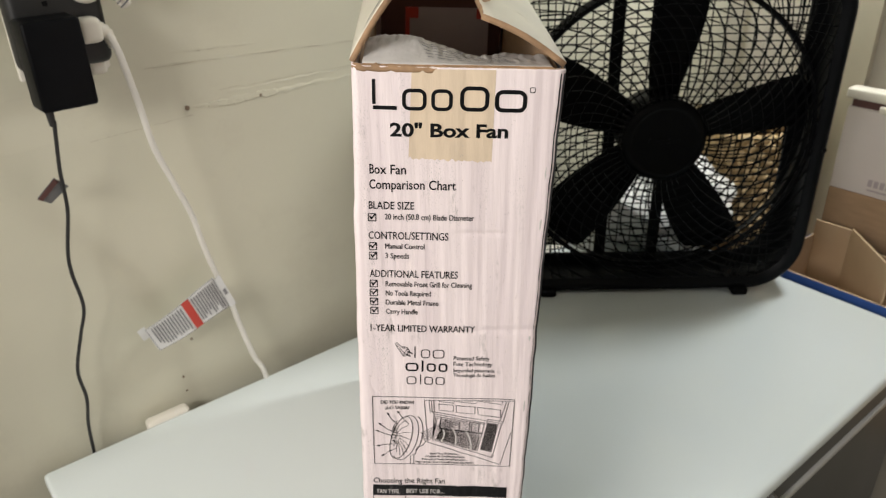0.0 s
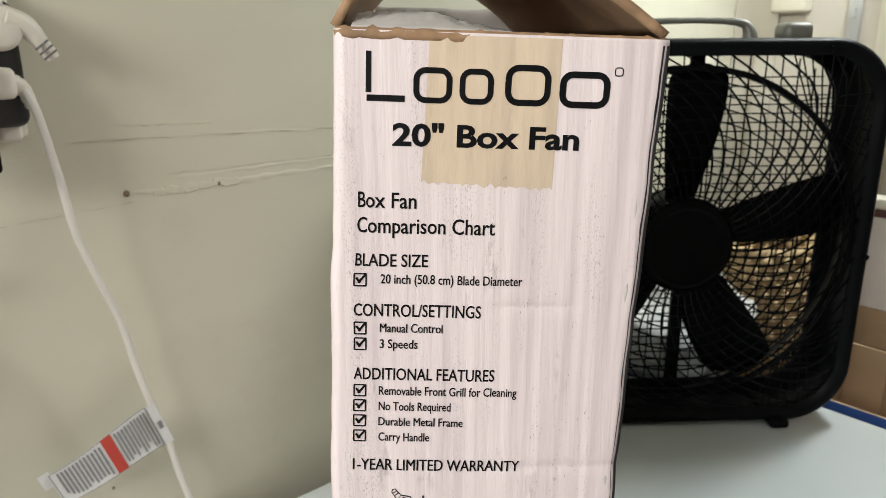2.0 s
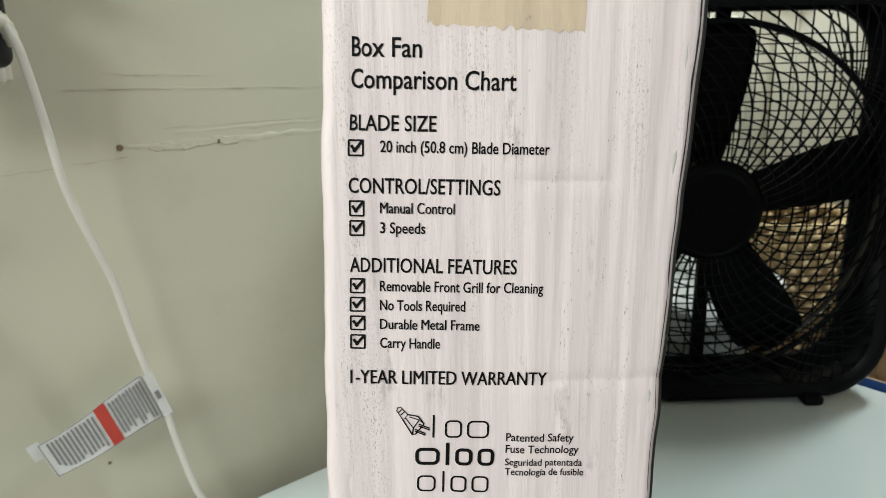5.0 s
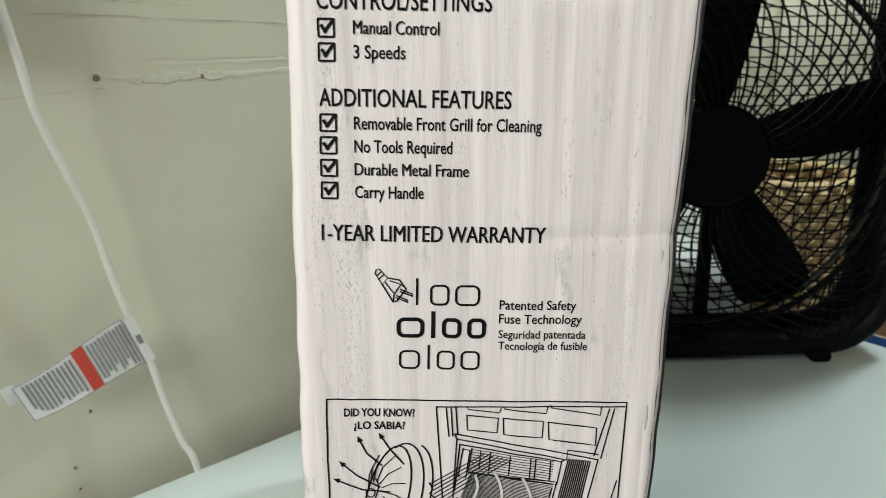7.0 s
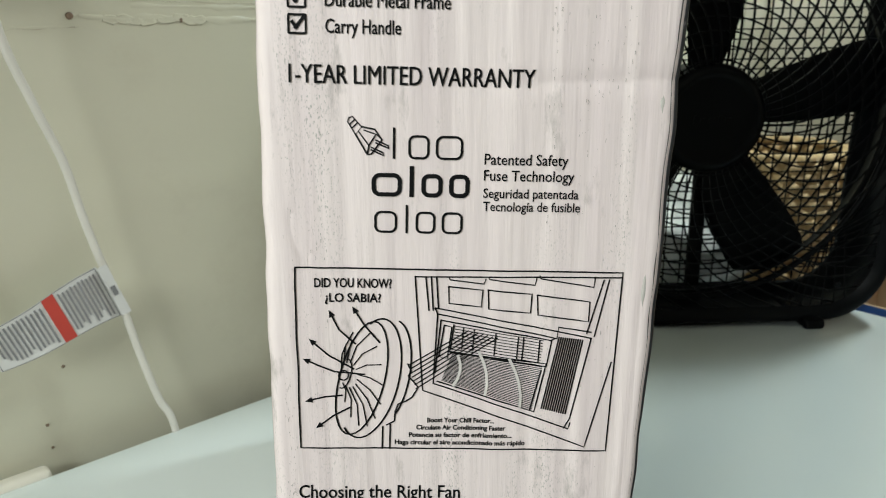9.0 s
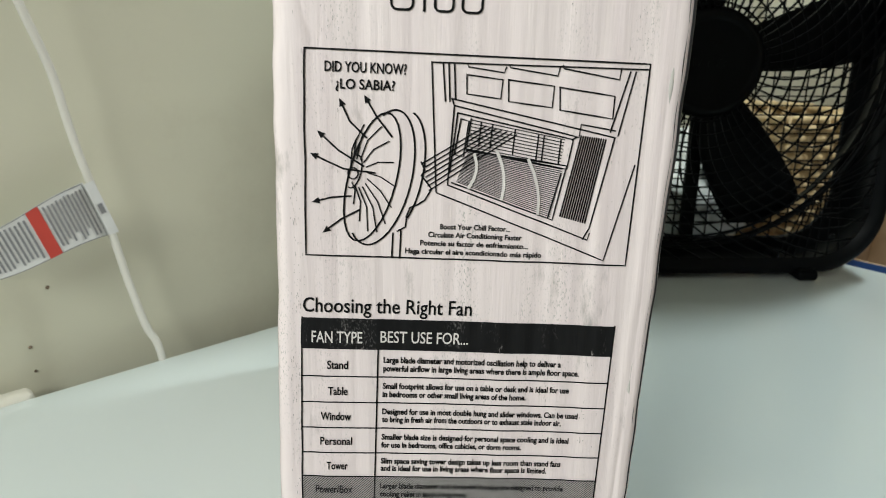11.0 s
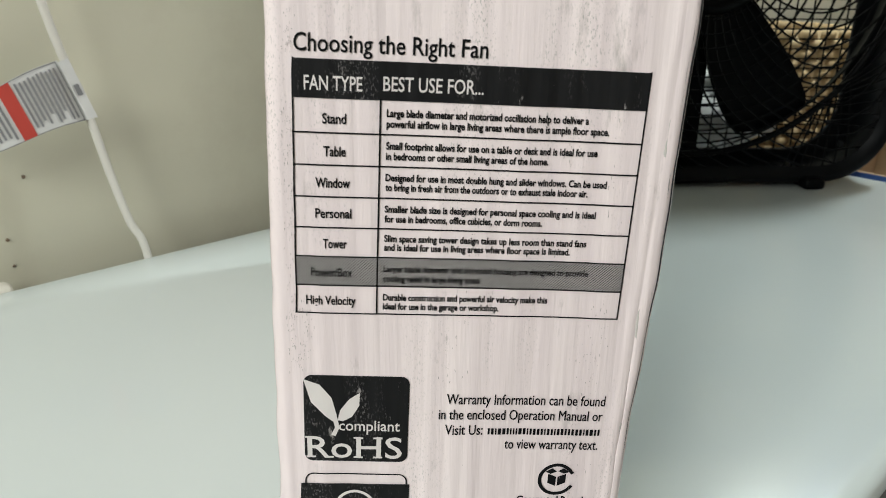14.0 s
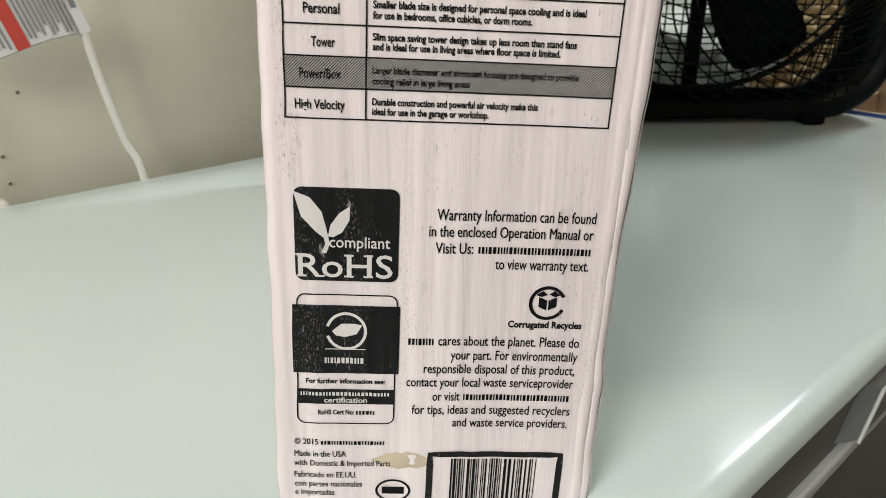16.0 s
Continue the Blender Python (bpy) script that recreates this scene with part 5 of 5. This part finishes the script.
def plaster_line(pts, width, height, label):
    """A raised ragged plaster seam on the wall."""
    ob = room_thing("plaster_seam", label, "plaster seam")
    path = spline([(s, 0, z) for s, z in pts], 14)
    bm = bmesh.new()
    rows = []
    for i, p in enumerate(path):
        w = width * (0.6 + 0.8 * abs(noise.noise((p.x * 22, p.z, 2))))
        dz = 0.004 * noise.noise((p.x * 30, 1, 0))
        base = wall_q(p.x, p.z)
        rows.append([bm.verts.new((p.x, base - 0.002, p.z + dz + w)), bm.verts.new((p.x, base + height * (0.5 + abs(noise.noise((p.x * 40, 9, 0)))), p.z + dz + w * 0.2)),
                     bm.verts.new((p.x, base - 0.002, p.z + dz - w))])
    for a, b in zip(rows, rows[1:]):
        for j in (0, 1):
            bm.faces.new((a[j], b[j], b[j + 1], a[j + 1]))
    part("seam_ridge", bm, M_WALL, ob, "", True)


plaster_line([(0.102, 1.272), (0.14, 1.268), (0.165, 1.270), (0.199, 1.269), (0.235, 1.267), (0.318, 1.267), (0.46, 1.262)], 0.0068, 0.0026, "ragged raised plaster seam painted cream")
plaster_line([(0.045, 1.330), (0.073, 1.328), (0.139, 1.326), (0.204, 1.323), (0.322, 1.317), (0.46, 1.312)], 0.0045, 0.0010, "faint plaster crack painted cream")
plaster_line([(0.085, 1.341), (0.141, 1.339), (0.199, 1.337)], 0.0055, 0.0010, "faint plaster crack painted cream")
plaster_line([(-0.2, 1.322), (-0.021, 1.318), (0.037, 1.315)], 0.0045, 0.0009, "faint plaster crack painted cream")
plaster_line([(-0.25, 1.262), (-0.029, 1.263), (0.011, 1.261), (0.051, 1.263), (0.090, 1.260)], 0.0045, 0.0009, "faint plaster crack painted cream")

plaster_line([(0.150, 1.281), (0.20, 1.280), (0.32, 1.279), (0.46, 1.275)], 0.0050, 0.0022, "ragged raised plaster seam painted cream")


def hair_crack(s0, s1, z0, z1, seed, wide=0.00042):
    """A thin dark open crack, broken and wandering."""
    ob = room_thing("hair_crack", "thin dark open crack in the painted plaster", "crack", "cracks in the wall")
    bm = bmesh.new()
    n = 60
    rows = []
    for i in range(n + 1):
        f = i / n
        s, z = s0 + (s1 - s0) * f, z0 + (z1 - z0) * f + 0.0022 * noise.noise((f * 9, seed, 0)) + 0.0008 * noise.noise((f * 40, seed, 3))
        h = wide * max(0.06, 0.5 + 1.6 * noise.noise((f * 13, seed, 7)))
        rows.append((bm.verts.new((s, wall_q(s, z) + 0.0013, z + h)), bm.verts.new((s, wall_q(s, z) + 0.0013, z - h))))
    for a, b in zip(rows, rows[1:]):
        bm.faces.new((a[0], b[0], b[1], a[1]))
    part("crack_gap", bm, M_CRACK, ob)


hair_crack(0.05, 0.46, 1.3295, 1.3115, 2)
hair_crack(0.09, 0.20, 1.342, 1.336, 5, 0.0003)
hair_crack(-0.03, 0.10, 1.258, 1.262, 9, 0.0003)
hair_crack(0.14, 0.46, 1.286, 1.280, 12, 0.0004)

rng = random.Random(11)
for k in range(9):
    s0, z0 = 0.128 + 0.011 * k + 0.004 * rng.random(), 1.2685 + 0.004 * (rng.random() - 0.5)
    ob = room_thing("plaster_flake", "lifted flake of painted plaster on the wall", "plaster flake", "plaster flakes")
    bm = bmesh.new()
    n = 9
    ring = [bm.verts.new((s0 + (0.009 + 0.004 * rng.random()) * math.cos(2 * math.pi * i / n), wall_q(s0, z0) - 0.001, z0 + (0.003 + 0.003 * rng.random()) * math.sin(2 * math.pi * i / n))) for i in range(n)]
    topv = [bm.verts.new((v.co.x * 0.8 + s0 * 0.2, wall_q(s0, z0) + 0.0008 + 0.0008 * rng.random(), v.co.z * 0.8 + z0 * 0.2)) for v in ring]
    for i in range(n):
        bm.faces.new((ring[i], ring[(i + 1) % n], topv[(i + 1) % n], topv[i]))
    bm.faces.new(topv)
    part("flake", bm, M_WALL, ob)

# ---- far corner: plate, trim, switch ----
plate = room_thing("wall_plate", "white blank wall plate", "wall plate")
part("plate", box_bm(1.325, 1.385, 0.002, 0.012, 1.33, 1.405, 0.003), M_WHITE_PL, plate, "", True)
EAST = S1
room_part("trim", EAST - 0.025, EAST, 0.30, 0.345, 0, H, M_TRIM, "cream painted door casing", "trim")
room_part("trim", EAST - 0.012, EAST, 0.06, 0.10, 0, H, M_WALL2, "narrow beige painted batten", "trim")
sw = room_thing("light_switch", "white switch plate on the beige wall", "switch")
part("plate", box_bm(EAST - 0.010, EAST - 0.001, 0.236, 0.262, 1.41, 1.52, 0.003), M_TRIMGREY, sw, "", True)
part("toggle", box_bm(EAST - 0.018, EAST - 0.009, 0.245, 0.253, 1.455, 1.475, 0.002), M_TRIMGREY, sw)
chime = room_thing("wall_box", "cream plastic chime box on the wall", "wall box")
part("body", box_bm(EAST - 0.05, EAST - 0.001, 0.095, 0.165, 1.468, 1.62, 0.006, 3), M_TRIM, chime, "", True)

# ---- cartons beyond the freezer's far end, on a low bench ----
bench = thing("low_bench", "plain pine bench beside the freezer", "bench", FZ)
part("top", box_bm(0.975, 1.50, -0.55, 0.52, 0.62, 0.65, 0.003), M_WOOD, bench)
for a in (1.0, 1.46):
    for b in (-0.5, 0.47):
        part("leg", box_bm(a - 0.02, a + 0.02, b - 0.02, b + 0.02, 0, 0.62, 0.003), M_WOOD, bench)


def open_box(name, label, cx, cy, lx, ly, h, turn, outer, inner, t=0.004, band=None):
    root = thing(name, label, "box", FZ @ pose(cx, cy, 0.65, 0, 0, turn))
    part("base", box_bm(-lx / 2, lx / 2, -ly / 2, ly / 2, 0, t), inner, root)
    for nm, x0, x1, y0, y1 in (("side", -lx / 2, lx / 2, -ly / 2, -ly / 2 + t), ("side", -lx / 2, lx / 2, ly / 2 - t, ly / 2),
                               ("end", -lx / 2, -lx / 2 + t, -ly / 2 + t, ly / 2 - t), ("end", lx / 2 - t, lx / 2, -ly / 2 + t, ly / 2 - t)):
        part(nm, box_bm(x0, x1, y0, y1, t, h, 0.0008), inner, root)
    # printed outside, a hair proud
    for x0, x1, y0, y1 in ((-lx / 2 - 0.001, -lx / 2, -ly / 2, ly / 2), (lx / 2, lx / 2 + 0.001, -ly / 2, ly / 2), (-lx / 2, lx / 2, -ly / 2 - 0.001, -ly / 2), (-lx / 2, lx / 2, ly / 2, ly / 2 + 0.001)):
        part("printed_face", box_bm(x0, x1, y0, y1, 0.001, h - 0.001), outer, root, "printed outer face")
    return root


blue = open_box("blue_carton", "open cardboard carton, blue outside and kraft inside", 1.075, 0.10, 0.19, 0.26, 0.21, 0, M_BLUE, M_KRAFT_LIGHT)
bm = box_bm(0.088, 0.092, 0.058, 0.128, 0.205, 0.242)
part("raised_end", bm, M_KRAFT_LIGHT, blue, "raised kraft end wall")
bm = bmesh.new()
p, q2 = Vector((0.088, 0.058, 0)), Vector((-0.090, -0.078, 0))
vs = [bm.verts.new(v) for v in (p + Vector((0, 0, 0.004)), q2 + Vector((0, 0, 0.004)), q2 + Vector((0, 0, 0.278)), p + Vector((0, 0, 0.246)))]
bm.faces.new(vs)
ob = part("flap", bm, M_KRAFT_LIGHT, blue, "slanting kraft inner flap")
ob.modifiers.new("t", "SOLIDIFY").thickness = 0.004

big = thing("wine_carton", "large off-white and brown carton with a white lid edge", "box", FZ @ pose(1.36, -0.05, 0.65, 0, 0, 0))
part("lower_body", box_bm(-0.13, -0.03, -0.44, 0.296, 0, 0.292, 0.002), M_KRAFT, big, "brown lower half")
part("upper_body", box_bm(-0.13, -0.03, -0.44, 0.296, 0.292, 0.460, 0.002), M_PINKWHITE, big, "off-white upper half")
part("gap_strip", box_bm(-0.125, -0.035, -0.435, 0.291, 0.460, 0.476), M_MAROON, big, "dark strip under the lid")
part("lid", box_bm(-0.136, -0.10, -0.446, 0.302, 0.476, 0.496, 0.004, 3), M_WHITE_PL, big, "white lid edge", True)
part("lid_tab", box_bm(-0.139, -0.131, 0.200, 0.236, 0.458, 0.472, 0.003, 3), M_WHITE_PL, big, "white tab", True)
for k in range(7):
    part("word_bar", box_bm(-0.1312, -0.1290, 0.217 - k * 0.0112, 0.225 - k * 0.0112, 0.312, 0.326), M_GREYCARD, big)
part("word_bar", box_bm(-0.1312, -0.1290, 0.150, 0.224, 0.303, 0.306), M_GREYCARD, big)

# ---- things seen through the fan: a plastic bag with a red label, a wicker basket ----
bag = thing("plastic_bag", "crumpled white plastic bag behind the fan", "bag")
bm = bmesh.new()
bmesh.ops.create_icosphere(bm, subdivisions=5, radius=1)
for v in bm.verts:
    d = 1 + 0.22 * noise.noise(v.co * 2.1) + 0.12 * abs(noise.noise(v.co * 6.5))
    v.co = Vector((v.co.x * 0.14 * d, v.co.y * 0.12 * d, max(-0.075, v.co.z * 0.085 * d)))
ob = part("film", bm, M_BAG, bag, "", True)
bag.matrix_world = pose(0.43, 0.93, TOP + 0.075)
basket = thing("wicker_basket", "tan wicker basket beyond the freezer", "basket", pose(0.66, 1.13, 0.65))
for k in range(24):
    bm = bmesh.new()
    z = 0.008 + k * 0.0162
    weave = [0.009 * math.sin(i * math.pi / 2 + k * math.pi) for i in range(80)]
    tube(bm, [((0.115 + d) * math.cos(2 * math.pi * i / 80), (0.12 + d) * math.sin(2 * math.pi * i / 80), z) for i, d in enumerate(weave)], 0.0088, 6, True)
    part("weave_course", bm, M_WICKER, basket, "", True)
for i in range(40):
    a = 2 * math.pi * (i + 0.5) / 40
    bm = bmesh.new()
    tube(bm, [(0.115 * math.cos(a), 0.12 * math.sin(a), 0.0), (0.115 * math.cos(a), 0.12 * math.sin(a), 0.388)], 0.0045, 6)
    part("stake", bm, M_WICKER, basket, "", True)
# red print on the front of the bag
bm = bmesh.new()
bmesh.ops.create_icosphere(bm, subdivisions=3, radius=1)
for v in bm.verts:
    v.co = Vector((0.017 + v.co.x * 0.019, -0.088 + v.co.y * 0.010, 0.009 + v.co.z * 0.013)) + Vector((0, 0, 0.003 * noise.noise(v.co * 2)))
part("red_label", bm, M_RED, bag, "small bright red label on the film", True)

# ---- navy garment hanging by the door ----
garment = thing("hanging_garment", "navy blue garment with two sleeves hanging by the wall", "garment")
G0 = ROOM @ Vector((EAST - 0.17, 0.42, 1.36)) + Vector((-0.034, 0, -0.036))
bm = bmesh.new()
loops = []
for z, rx, ry, dx in ((0.0, 0.024, 0.018, 0.0), (0.004, 0.027, 0.021, 0.0), (0.03, 0.026, 0.020, 0.006), (0.034, 0.029, 0.023, 0.007), (0.10, 0.034, 0.026, 0.026), (0.25, 0.046, 0.032, 0.06), (0.5, 0.07, 0.04, 0.10), (0.9, 0.09, 0.05, 0.13)):
    loops.append([(G0.x + dx + rx * math.cos(2 * math.pi * i / 28) * (1 + 0.06 * math.sin(i * 1.3 + z * 20)), G0.y + ry * math.sin(2 * math.pi * i / 28), G0.z + z) for i in range(28)])
ring_loft(bm, loops)
part("sleeve", bm, M_NAVY, garment, "", True)
bm = bmesh.new()
loops = []
for z, rx, ry, dx in ((0.0, 0.034, 0.02, 0.0), (0.004, 0.038, 0.024, 0.0), (0.03, 0.036, 0.022, 0.002), (0.034, 0.040, 0.026, 0.002), (0.12, 0.046, 0.03, -0.006), (0.5, 0.075, 0.045, -0.02), (0.9, 0.09, 0.05, -0.03)):
    loops.append([(G0.x + 0.165 + dx + rx * math.cos(2 * math.pi * i / 28) * (1 + 0.06 * math.sin(i * 1.3 + z * 20)), G0.y - 0.03 + ry * math.sin(2 * math.pi * i / 28), G0.z - 0.02 + z) for i in range(28)])
ring_loft(bm, loops)
part("sleeve", bm, M_NAVY, garment, "", True)
hook = box_bm(G0.x + 0.03, G0.x + 0.09, G0.y - 0.05, G0.y + 0.05, G0.z + 0.85, H, 0.004)
part("hanger", hook, M_BLACK, garment)
